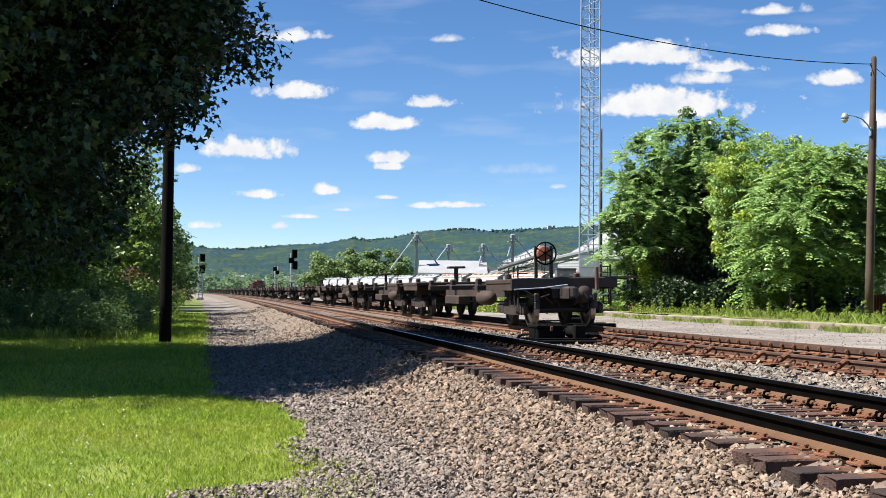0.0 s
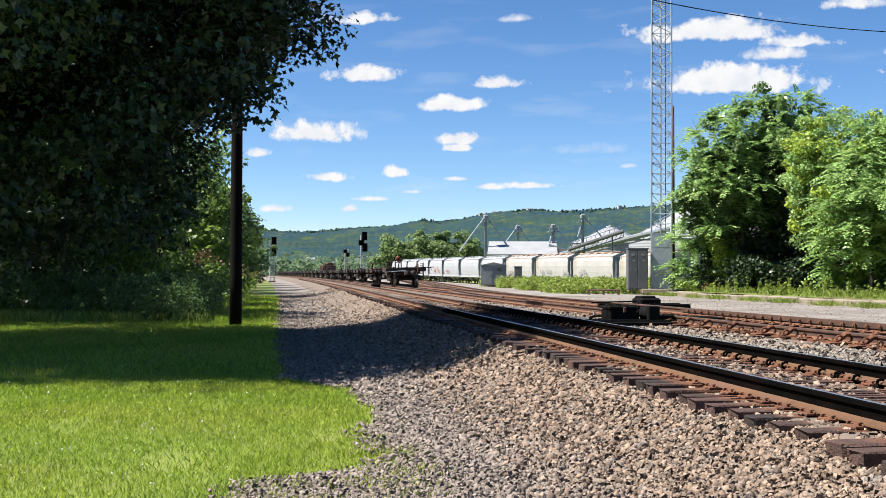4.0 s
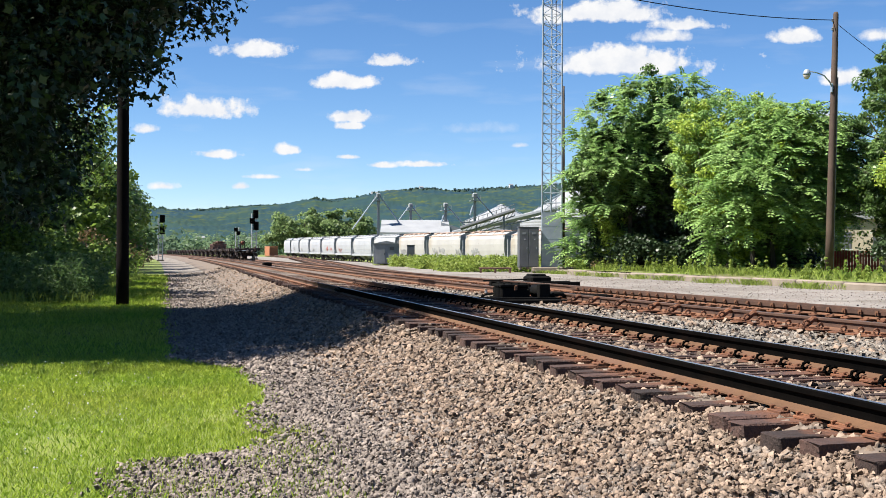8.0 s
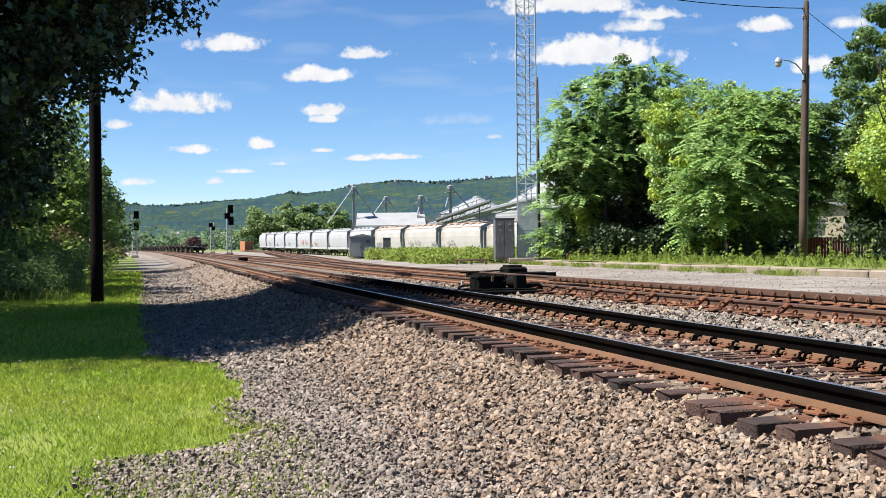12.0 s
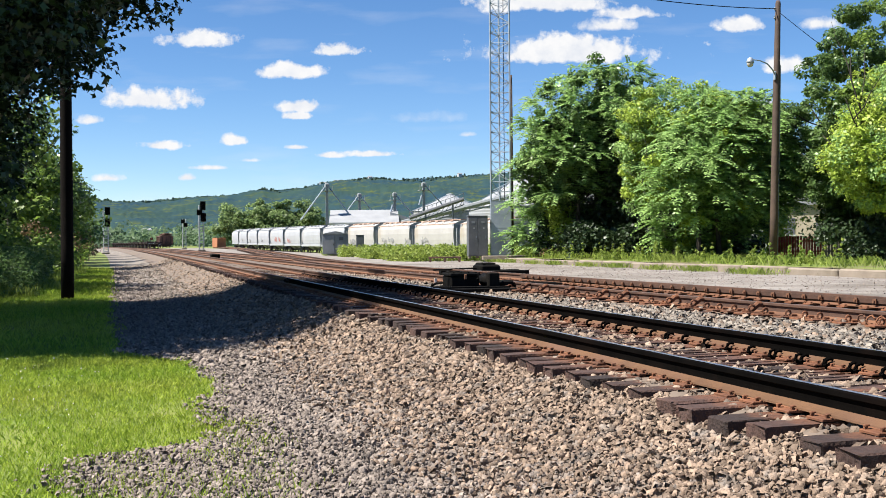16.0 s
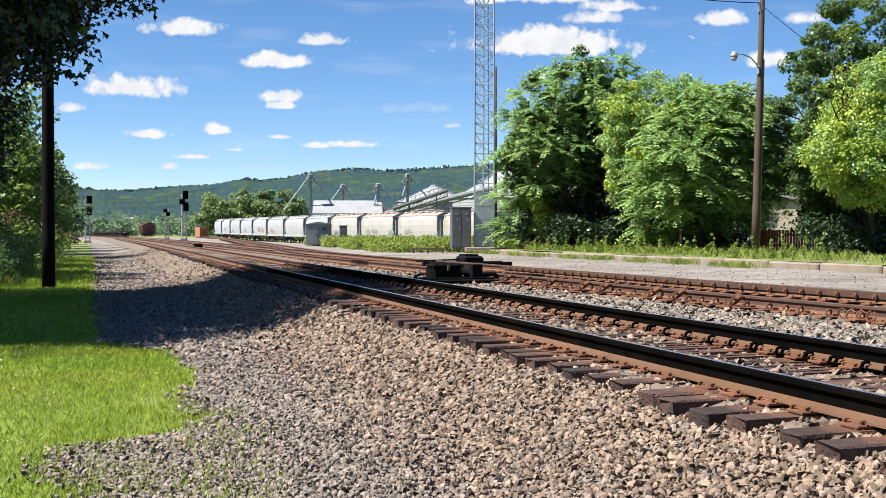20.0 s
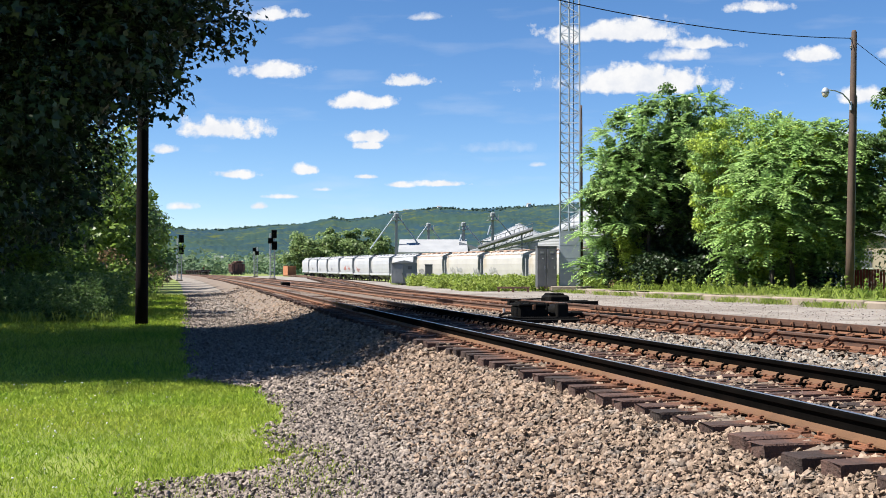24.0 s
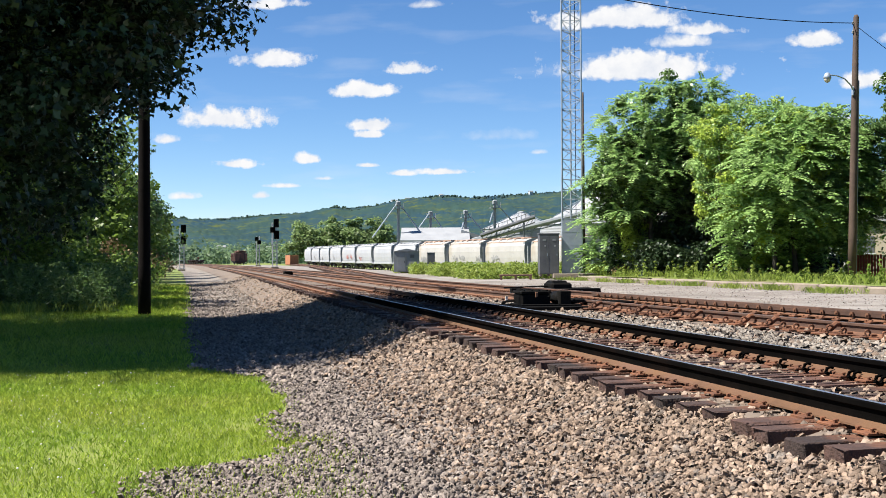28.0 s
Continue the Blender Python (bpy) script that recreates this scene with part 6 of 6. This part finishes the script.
# brown loaded wagon left standing beside the line
def brown_wagon():
    t = thing("gondola_wagon", "rusty brown gondola wagon standing on a siding", "railway wagon", pose(9.6, 272, 0.75, 0, 0, 2))
    part("body", MB().box((0, 0, 1.75), (3.0, 12, 1.7), bev=0.03), M["car_brown"], t)
    part("top_rail", MB().box((0, 0, 2.64), (3.15, 12.1, 0.16), bev=0.02), M["car_brown"], t)
    rng = np.random.default_rng(41)
    for k in range(14):
        part("timber", MB().box((rng.uniform(-0.9, 0.9), rng.uniform(-4, 4), 2.75 + rng.uniform(0, 0.55)), (rng.uniform(0.6, 1.6), rng.uniform(1.6, 2.6), 0.22), rng.uniform(-12, 12), bev=0.02), M["car_load"], t, "stacked old timber")
    part("underframe", MB().box((0, 0, 0.78), (2.7, 12.6, 0.3)), M["car_black"], t)
    for k in range(7):
        part("rib", MB().box((-1.53, -5.4 + k * 1.8, 1.75), (0.1, 0.14, 1.6)), M["car_brown"], t)
    for k in range(3):
        part("end_rib", MB().box((-0.9 + k * 0.9, -6.05, 1.75), (0.14, 0.12, 1.6)), M["car_black"], t)
    for sy in (-4.2, 4.2):
        b = part("bogie", MB().box((0, sy, 0.5), (2.1, 2.3, 0.3), bev=0.04), M["car_black"], t)
        for wy in (-0.85, 0.85):
            part("wheelset", MB().lathe((0, sy + wy, 0.46), [(0.40, -0.82), (0.46, -0.75), (0.46, -0.68), (0.1, -0.66), (0.1, 0.66), (0.46, 0.68), (0.46, 0.75), (0.40, 0.82)], 14, axis="x"), M["wheel"], b)


brown_wagon()

# ---------------- the departing train ----------------
CAR_GAP = 16.0
CARS = 24
TAIL_ROWS = [(0, 26.2), (1, 38.7), (3, 64.0), (6, 101), (10, 149), (14, 196), (20, 266), (28, 362)]


def spine_car(tail):
    """A low skeletal intermodal wagon: centre spine, two end platforms, side arms and bogies."""
    t = thing("spine_wagon", "empty low black spine wagon of a departing freight train", "railway wagon", group="departing freight train")
    part("centre_sill", MB().box((0, 7.6, 0.92), (0.62, 14.6, 0.40), bev=0.03), M["car_black"], t)
    part("side_pipe", MB().tube((0.42, 0.6, 0.86), (0.42, 14.6, 0.86), 0.035, n=6), M["car_black"], t)
    for y in (1.55, 13.6):
        p = part("end_platform", MB().box((0, y, 1.16), (2.75, 2.5, 0.10), bev=0.02), M["car_dull"], t, "rusty brown end deck")
        part("side_skirt", MB().box((-1.32, y, 1.05), (0.07, 2.5, 0.24), bev=0.01), M["car_dull"], p)
        part("side_skirt", MB().box((1.32, y, 1.05), (0.07, 2.5, 0.24), bev=0.01), M["car_dull"], p)
        part("bolster", MB().box((0, y, 0.92), (2.3, 0.4, 0.34), bev=0.03), M["car_black"], t)
        bg = part("bogie", MB().box((0, y, 0.60), (1.9, 0.35, 0.26), bev=0.05), M["car_black"], t)
        for sx in (-1, 1):
            f = MB()
            f.box((sx * 1.0, y, 0.50), (0.14, 1.2, 0.40), bev=0.05)
            f.box((sx * 1.0, y - 0.85, 0.46), (0.18, 0.62, 0.24), bev=0.05)
            f.box((sx * 1.0, y + 0.85, 0.46), (0.18, 0.62, 0.24), bev=0.05)
            part("side_frame", f, M["car_black"], bg)
            for q in range(3):
                part("spring", MB().tube((sx * 1.0, y - 0.18 + q * 0.18, 0.32), (sx * 1.0, y - 0.18 + q * 0.18, 0.62), 0.07, n=8), M["car_black"], bg)
        for wy in (-0.88, 0.88):
            part("axle", MB().tube((-1.1, y + wy, 0.42), (1.1, y + wy, 0.42), 0.075, n=10), M["wheel"], bg)
            for sx in (-1, 1):
                w = MB().lathe((sx * 0.76, y + wy, 0.42), [(0.10, -0.09 * sx), (0.33, -0.04 * sx), (0.36, -0.085 * sx), (0.445, -0.085 * sx), (0.445, -0.055 * sx), (0.42, -0.045 * sx), (0.415, 0.06 * sx), (0.34, 0.06 * sx), (0.30, 0.02 * sx), (0.10, 0.08 * sx)], 20, axis="x")
                part("wheel", w, M["tread"] if tail and y < 3 and wy < 0 else M["wheel"], bg, "steel wheel with a bright tread" if tail and y < 3 and wy < 0 else "")
        for sx in (-0.95, 0.95):
            part("pedestal", MB().box((sx, y + 0.5, 1.28), (0.16, 0.18, 0.16), bev=0.03), M["car_black"], t)
    for y in (4.4, 7.6, 10.8):
        part("cross_arm", MB().box((0, y, 1.02), (2.5, 0.24, 0.16), bev=0.03), M["car_black"], t)
        for sx in (-1.15, 1.15):
            part("pedestal", MB().box((sx, y, 1.18), (0.16, 0.2, 0.18), bev=0.03), M["car_black"], t)
    part("air_reservoir", MB().lathe((-0.62, 5.6, 0.70), [(0.05, -0.65), (0.16, -0.58), (0.21, -0.45), (0.21, 0.45), (0.16, 0.58), (0.05, 0.65)], 14, axis="y"), M["car_dull"], t, smooth=True)
    part("tool_box", MB().box((-0.55, 9.6, 0.62), (0.4, 1.9, 0.26), bev=0.03), M["car_dull"], t)
    part("brake_rod", MB().tube((0.2, 2.5, 0.55), (0.2, 12.5, 0.55), 0.03, n=6), M["car_black"], t)
    part("coupler", MB().box((0, 0.05, 0.86), (0.28, 0.75, 0.30), bev=0.05), M["car_black"], t)
    part("hitch_post", MB().box((0, 12.0, 1.40), (0.10, 0.25, 0.6), bev=0.02), M["car_black"], t)
    part("hitch_plate", MB().box((0, 12.0, 1.72), (0.6, 0.4, 0.08), bev=0.02), M["car_black"], t)
    for y, sx in ((3.2, -1), (3.6, 1), (6.0, -1), (9.2, 1), (12.4, -1)):
        part("bracket", MB().box((sx * 0.55, y, 0.98), (0.5, 0.14, 0.12), bev=0.02), M["car_dull"], t)
        part("bracket", MB().tube((sx * 0.3, y, 0.72), (sx * 0.85, y + 0.3, 1.0), 0.03, n=6), M["car_black"], t)
    part("brake_cylinder", MB().lathe((0.55, 4.0, 0.72), [(0.04, -0.3), (0.15, -0.28), (0.15, 0.25), (0.06, 0.3), (0.03, 0.6)], 12, axis="y"), M["car_black"], t, smooth=True)
    for sx in (-1.25, 1.25):
        part("grab_iron", MB().chain([(sx, 0.5, 1.25), (sx, 0.5, 1.5), (sx, 0.95, 1.5), (sx, 0.95, 1.25)], 0.018, 6), M["car_black"], t)
        part("step", MB().chain([(sx, 0.45, 1.1), (sx, 0.45, 0.55), (sx, 0.85, 0.55), (sx, 0.85, 1.1)], 0.022, 6), M["car_black"], t)
    if tail:
        for sx in (-0.95, 0.95):
            for zz in (0.55, 0.75):
                part("brake_shoe", MB().box((sx * 0.8, 0.2, zz), (0.14, 0.12, 0.2), bev=0.03), M["wheel"], t)
            part("journal_box", MB().box((sx * 1.08, 0.67, 0.46), (0.2, 0.3, 0.3), bev=0.06), M["wheel"], t)
        for k, (x0, x1) in enumerate(((-1.1, -0.4), (0.3, 1.15))):
            part("brake_lever", MB().chain([(x0, 0.22, 0.95), ((x0 + x1) / 2, 0.18, 0.72), (x1, 0.22, 0.82)], 0.024, 6), M["galv"] if k else M["wheel"], t)
        part("end_beam", MB().box((0, 0.26, 1.10), (2.8, 0.10, 0.26), bev=0.02), M["car_black"], t)
        st = part("brake_stand", MB().box((-0.72, 0.32, 1.55), (0.07, 0.07, 0.95)), M["car_black"], t)
        part("stand_post", MB().box((-0.32, 0.32, 1.55), (0.07, 0.07, 0.95)), M["car_black"], st)
        part("gear_box", MB().lathe((-0.52, 0.30, 1.84), [(0.06, -0.13), (0.17, -0.10), (0.20, 0.0), (0.18, 0.1)], 16, axis="y"), M["orange"], st, "faded orange brake gear housing")
        hw = MB()
        n = 28
        ring = [(-0.52 + 0.275 * math.sin(2 * math.pi * k / n), 0.14, 1.84 + 0.275 * math.cos(2 * math.pi * k / n)) for k in range(n + 1)]
        hw.chain(ring, 0.021, 6)
        for k in range(6):
            a = 2 * math.pi * k / 6
            part("spoke", MB().tube((-0.52, 0.16, 1.84), (-0.52 + 0.27 * math.sin(a), 0.14, 1.84 + 0.27 * math.cos(a)), 0.014, n=5), M["black_iron"], st)
        part("handwheel", hw, M["black_iron"], st, "black hand-brake wheel", smooth=True)
        part("air_tank", MB().lathe((0.50, 0.55, 0.82), [(0.05, -0.42), (0.20, -0.36), (0.25, -0.22), (0.25, 0.22), (0.20, 0.36), (0.05, 0.42)], 14, axis="y"), M["car_dull"], t, "rusty round air tank", smooth=True)
        part("air_hose", MB().chain([(0.45, 0.1, 0.86), (0.5, -0.08, 0.7), (0.5, -0.1, 0.45), (0.42, -0.05, 0.3)], 0.03, 6), M["black_iron"], t)
        part("marker_post", MB().box((0.82, 0.15, 1.2), (0.09, 0.09, 0.6), bev=0.02), M["car_brown"], t, "rusty upright post")
        part("sill_lettering", MB().box((-0.2, 0.19, 0.98), (0.34, 0.012, 0.05)), M["white_car"], t, "small white stencil bars")
        part("knuckle", MB().lathe((0.05, -0.30, 0.74), [(0.07, 0), (0.12, 0.02), (0.12, 0.22), (0.07, 0.24)], 12), M["wheel"], t, "steel coupler knuckle")
        for sx in (-1.22, 1.22):
            part("ladder_rail", MB().tube((sx, 0.24, 0.5), (sx, 0.24, 1.55), 0.022, n=6), M["car_black"], t)
            for zz in (0.6, 0.8, 1.35, 1.5):
                part("rung", MB().tube((sx * 0.80, 0.22, zz), (sx, 0.24, zz), 0.016, n=5), M["car_black"], t)
        for k in range(9):
            part("chain_link", MB().chain([(-0.52 + 0.03 * math.cos(q * 1.05), 0.30, 1.45 - k * 0.07 + 0.04 * math.sin(q * 1.05)) for q in range(7)], 0.010, 4), M["wheel"], t)
        for sx, zz in ((-0.75, 0.62), (0.62, 0.58), (-0.3, 0.55)):
            part("brake_rigging", MB().chain([(sx, 0.4, zz), (sx * 0.7, 0.25, zz + 0.15), (sx * 0.4, 0.3, zz - 0.05)], 0.022, 6), M["wheel"], t)
        part("side_step", MB().chain([(1.3, 0.4, 1.2), (1.75, 0.4, 1.18), (1.8, 0.4, 1.05)], 0.025, 6), M["car_black"], t)
        part("cut_lever", MB().chain([(-1.35, 0.15, 0.95), (-0.6, 0.12, 0.98), (0, 0.0, 1.05)], 0.018, 6), M["galv"], t)
        part("deck_edge", MB().box((0.85, 0.5, 1.22), (2.2, 0.5, 0.05)), M["car_brown"], t)
    return t


def car_pose(y):
    x = float(x_track2(y))
    dx = float(x_track2(y + 7.6) - x_track2(y + 6.6))
    x_mid = float(x_track2(y + 13.6) + x_track2(y + 1.5)) / 2
    slope = float(x_track2(y + 13.6) - x_track2(y + 1.5)) / 12.1
    yaw = -math.degrees(math.atan(slope))
    return pose(x_mid - slope * 7.55, y, 0.76 + 0.03, 0, -1.6, yaw)


TRAIN = []


def build_train():
    tail, plain = spine_car(True), spine_car(False)
    tagged(tail, "tail spine wagon with upright hand-brake wheel and air tank")
    TRAIN.append(tail)
    TRAIN.append(plain)
    for k in range(2, CARS):
        TRAIN.append(copy_thing(plain, Matrix.Identity(4)))


build_train()


def motions():
    ts = [r[0] for r in TAIL_ROWS]
    ys = [r[1] for r in TAIL_ROWS]
    times = [float(t) for t in range(0, 29)]
    for k, car in enumerate(TRAIN):
        walk(car, [(t, car_pose(float(np.interp(t, ts, ys)) + k * CAR_GAP)) for t in times])


# ---------------- loose stone and growing things ----------------


def scatter(rng, count, x0, x1, y0, y1, keep):
    x, y = rng.uniform(x0, x1, count), rng.uniform(y0, y1, count)
    m = keep(x, y)
    return x[m], y[m]


def in_view(x, y):
    a = np.degrees(np.arctan2(x, y))
    return (a > -19) & (a < 42) & (np.hypot(x, y) > 4.6)


def build_stones():
    rng = np.random.default_rng(21)
    # shoulder beside the near rail
    for y0, y1, dens, size in ((3.5, 9, 4300, 0.033), (9, 14, 2800, 0.038), (14, 24, 800, 0.055), (24, 42, 190, 0.06), (42, 85, 45, 0.08)):
        x, y = scatter(rng, int(dens * 2.2 * (y1 - y0)), 1.3, 3.5, y0, y1, lambda a, b: in_view(a, b) & (a > 1.6 + rng.uniform(0, 1.6, len(a))))
        z = ground_z(x, y) + rng.uniform(-0.012, 0.03, len(x))
        tagged(new("ballast_stones", stone_mesh("ballast_stones", rng, np.stack([x, y, z], 1), size, M["stone"])), "loose tan and grey ballast stones on the shoulder", "stones", kind="stuff")
        # grey stone of the path
        x, y = scatter(rng, int(dens * 0.70 * 6.3 * (y1 - y0)), -3.2, 3.1, y0, y1, lambda a, b: in_view(a, b) & (a < 3.1 - rng.uniform(0, 1.4, len(a))) & (a > lawn_edge(b) + rng.normal(0, 0.16, len(a)) * (b < 12)))
        z = ground_z(x, y) + rng.uniform(-0.012, 0.022, len(x))
        tagged(new("path_stones", stone_mesh("path_stones", rng, np.stack([x, y, z], 1), size * 0.86, M["stone_grey"])), "loose grey-brown stones covering the path", "stones", kind="stuff")
    # cribs between ties of the first track
    for y0, y1, dens in ((3.6, 16, 430), (16, 40, 160)):
        x, y = scatter(rng, int(dens * 2.6 * (y1 - y0)), 3.25, 6.0, y0, y1, in_view)
        z = ground_z(x, y) + rng.uniform(-0.016, 0.013, len(x))
        tagged(new("ballast_stones", stone_mesh("ballast_stones", rng, np.stack([x, y, z], 1), 0.05, M["stone"])), "ballast stones packed between the ties", "stones", kind="stuff")
        x, y = scatter(rng, int(dens * 2.6 * (y1 - y0)), 6.0, 8.4, y0, y1, lambda a, b: in_view(a, b) & (a < x_track2(b)  - 1.2))
        z = ground_z(x, y) + rng.uniform(-0.005, 0.02, len(x))
        tagged(new("ballast_stones", stone_mesh("ballast_stones", rng, np.stack([x, y, z], 1), 0.047, M["stone_pale"])), "pale fresh ballast stones between the two tracks", "stones", kind="stuff")
    x, y = scatter(rng, 9000, 7.0, 11.6, 8, 45, in_view)
    z = ground_z(x, y) + rng.uniform(-0.01, 0.016, len(x))
    tagged(new("ballast_stones", stone_mesh("ballast_stones", rng, np.stack([x, y, z], 1), 0.075, M["stone"])), "ballast stones around the second track's ties", "stones", kind="stuff")
    # chips on the service road
    x, y = scatter(rng, 9000, 12.2, 22.3, 12, 56, in_view)
    z = ground_z(x, y) + rng.uniform(-0.004, 0.008, len(x))
    tagged(new("road_stones", stone_mesh("road_stones", rng, np.stack([x, y, z], 1), 0.032, M["stone_grey"])), "loose grey chips on the service road", "stones", kind="stuff")


def build_grass():
    rng = np.random.default_rng(22)

    def lawn(a, b):
        bare = np.sin(a * 2.3 + b * 1.1) + np.sin(b * 1.9 - a * 1.3) + 0.8 * np.sin(a * 5.1) > 1.85
        return in_view(a, b) & (a < lawn_edge(b) + rng.normal(-0.04, 0.13, len(a))) & ~(bare & (rng.random(len(a)) < 0.5))

    for y0, y1, count, h, w in ((5.4, 12, 180000, 0.040, 0.0034), (12, 18, 140000, 0.050, 0.0045), (18, 38, 90000, 0.09, 0.009), (38, 75, 60000, 0.16, 0.014)):
        x, y = scatter(rng, count, -10.5, 1.3, y0, y1, lawn)
        p = np.stack([x, y, ground_z(x, y) - 0.012], 1)
        tagged(new("lawn_grass", blade_mesh("lawn_grass", rng, p, h, w, M["grass"], 0.9)), "bright green mown lawn grass", "grass", kind="stuff")
    # stray tufts in the gravel
    cx, cy = rng.uniform(-0.35, 1.1, 90), rng.uniform(6.6, 10, 90)
    x = np.repeat(cx, 40) + rng.normal(0, 0.13, 90 * 40)
    y = np.repeat(cy, 40) + rng.normal(0, 0.13, 90 * 40)
    tagged(new("grass_tufts", blade_mesh("grass_tufts", rng, np.stack([x, y, ground_z(x, y)], 1), 0.055, 0.0026, M["grass"])), "small grass tufts growing through the gravel", "grass", kind="stuff")
    # long grass under the trees and along the hedgerow
    x, y = scatter(rng, 30000, -12, -1.6, 36, 70, lambda a, b: in_view(a, b) & (a < -2.3 - 0.5 * np.sin(b * 0.7)))
    tagged(new("long_grass", blade_mesh("long_grass", rng, np.stack([x, y, ground_z(x, y)], 1), 0.34, 0.007, M["weeds"])), "long uncut grass beneath the hedgerow", "grass", kind="stuff")
    # bank of tall leafy weeds below the hedgerow
    n = 2600
    y = rng.uniform(36, 54, n)
    x = rng.uniform(-13, -2.4, n)
    front = 36.6 + 0.62 * np.maximum(0, -3.4 - x) + 0.5 * np.sin(x * 1.9)
    m = (y > front) & (x < -2.6 - 0.05 * (y - 36) + 0.4 * np.sin(y * 1.1))
    x, y = x[m], y[m]
    tall = np.clip((y - (36.6 + 0.62 * np.maximum(0, -3.4 - x))) * 0.35 + 0.45, 0.4, 1.0) * rng.uniform(0.7, 1.25, len(x))
    f = np.tile(np.linspace(0.1, 1.0, 6), len(x))
    p = np.stack([np.repeat(x, 6) + rng.normal(0, 0.07, len(f)), np.repeat(y, 6) + rng.normal(0, 0.07, len(f)), np.repeat(ground_z(x, y), 6) + f * np.repeat(tall, 6) * 1.25, 0.24 - 0.1 * f], 1)
    # the darker leaf puts the bank's shade into its colour
    tagged(new("tall_weeds", leaf_mesh("tall_weeds", rng, p, 9, 0.15, M["leaf_dark"], 0.6, 2.8)), "bank of tall leafy weeds below the hedgerow", "weeds", kind="stuff")
    # sunlit weeds round the signal cabinets
    n = 2900
    x, y = scatter(rng, n, 17.0, 27.5, 68.5, 116, lambda a, b: a > 17.2 + 0.06 * (b - 68) + 0.6 * np.sin(b * 0.5))
    tall = rng.uniform(0.35, 0.75, len(x)) + 0.3 * np.clip(np.sin(x * 1.3 + y * 0.35), 0, 1)
    f = np.tile(np.linspace(0.05, 1.0, 5), len(x))
    p = np.stack([np.repeat(x, 5) + rng.normal(0, 0.12, len(f)), np.repeat(y, 5) + rng.normal(0, 0.12, len(f)), np.repeat(ground_z(x, y), 5) + f * np.repeat(tall, 5), 0.32 - 0.14 * f], 1)
    tagged(new("weeds", leaf_mesh("weeds", rng, p, 8, 0.25, M["weeds"], 0.6, 3.2)), "tall sunlit weeds around the signal cabinets", "weeds", kind="stuff")
    # weeds on the far verge
    for x0, x1, y0, y1, n, h, lab in ((21.3, 22.6, 34, 66, 9000, 0.22, "weeds along the platform kerb"), (22.9, 27, 30, 66, 6500, 0.34, "tall weeds growing on the old platform")):
        x, y = scatter(rng, n, x0, x1, y0, y1, in_view)
        lump = np.sin(x * 2.1 + y * 0.9) + np.sin(y * 1.7 - x) + rng.normal(0, 0.5, len(x)) > 0.35
        x, y = x[lump], y[lump]
        z = ground_z(x, y) + (0.27 if x0 > 22.7 else 0)
        tagged(new("weeds", blade_mesh("weeds", rng, np.stack([x, y, z], 1), h, 0.007, M["weeds"], 0.8)), lab, "weeds", kind="stuff")
    # spikes of mullein-like weeds by the kerb
    cl = []
    for k in range(85):
        x, y = rng.uniform(22.9, 26.5), rng.uniform(34, 64)
        hh = rng.uniform(0.3, 0.95)
        z = float(ground_z(x, y)) + 0.27
        cl += [(x + rng.normal(0, 0.04), y + rng.normal(0, 0.04), z + hh * q / 5, 0.15 - 0.022 * q + rng.uniform(-0.03, 0.03)) for q in range(6)]
    tagged(new("weed_stalks", leaf_mesh("weed_stalks", rng, np.array(cl), 18, 0.12, M["weeds"], 0.5, 2.2)), "upright leafy weed stalks on the platform", "weeds", kind="stuff")
    # clover heads
    x, y = scatter(rng, 420, -6, -0.2, 8.5, 17, lawn)
    p = np.stack([x, y, ground_z(x, y) + 0.045], 1)
    tagged(new("clover_flowers", stone_mesh("clover_flowers", rng, p, 0.012, M["clover"])), "tiny white clover flowers in the lawn", "flowers", kind="stuff")


build_stones()
build_grass()
motions()
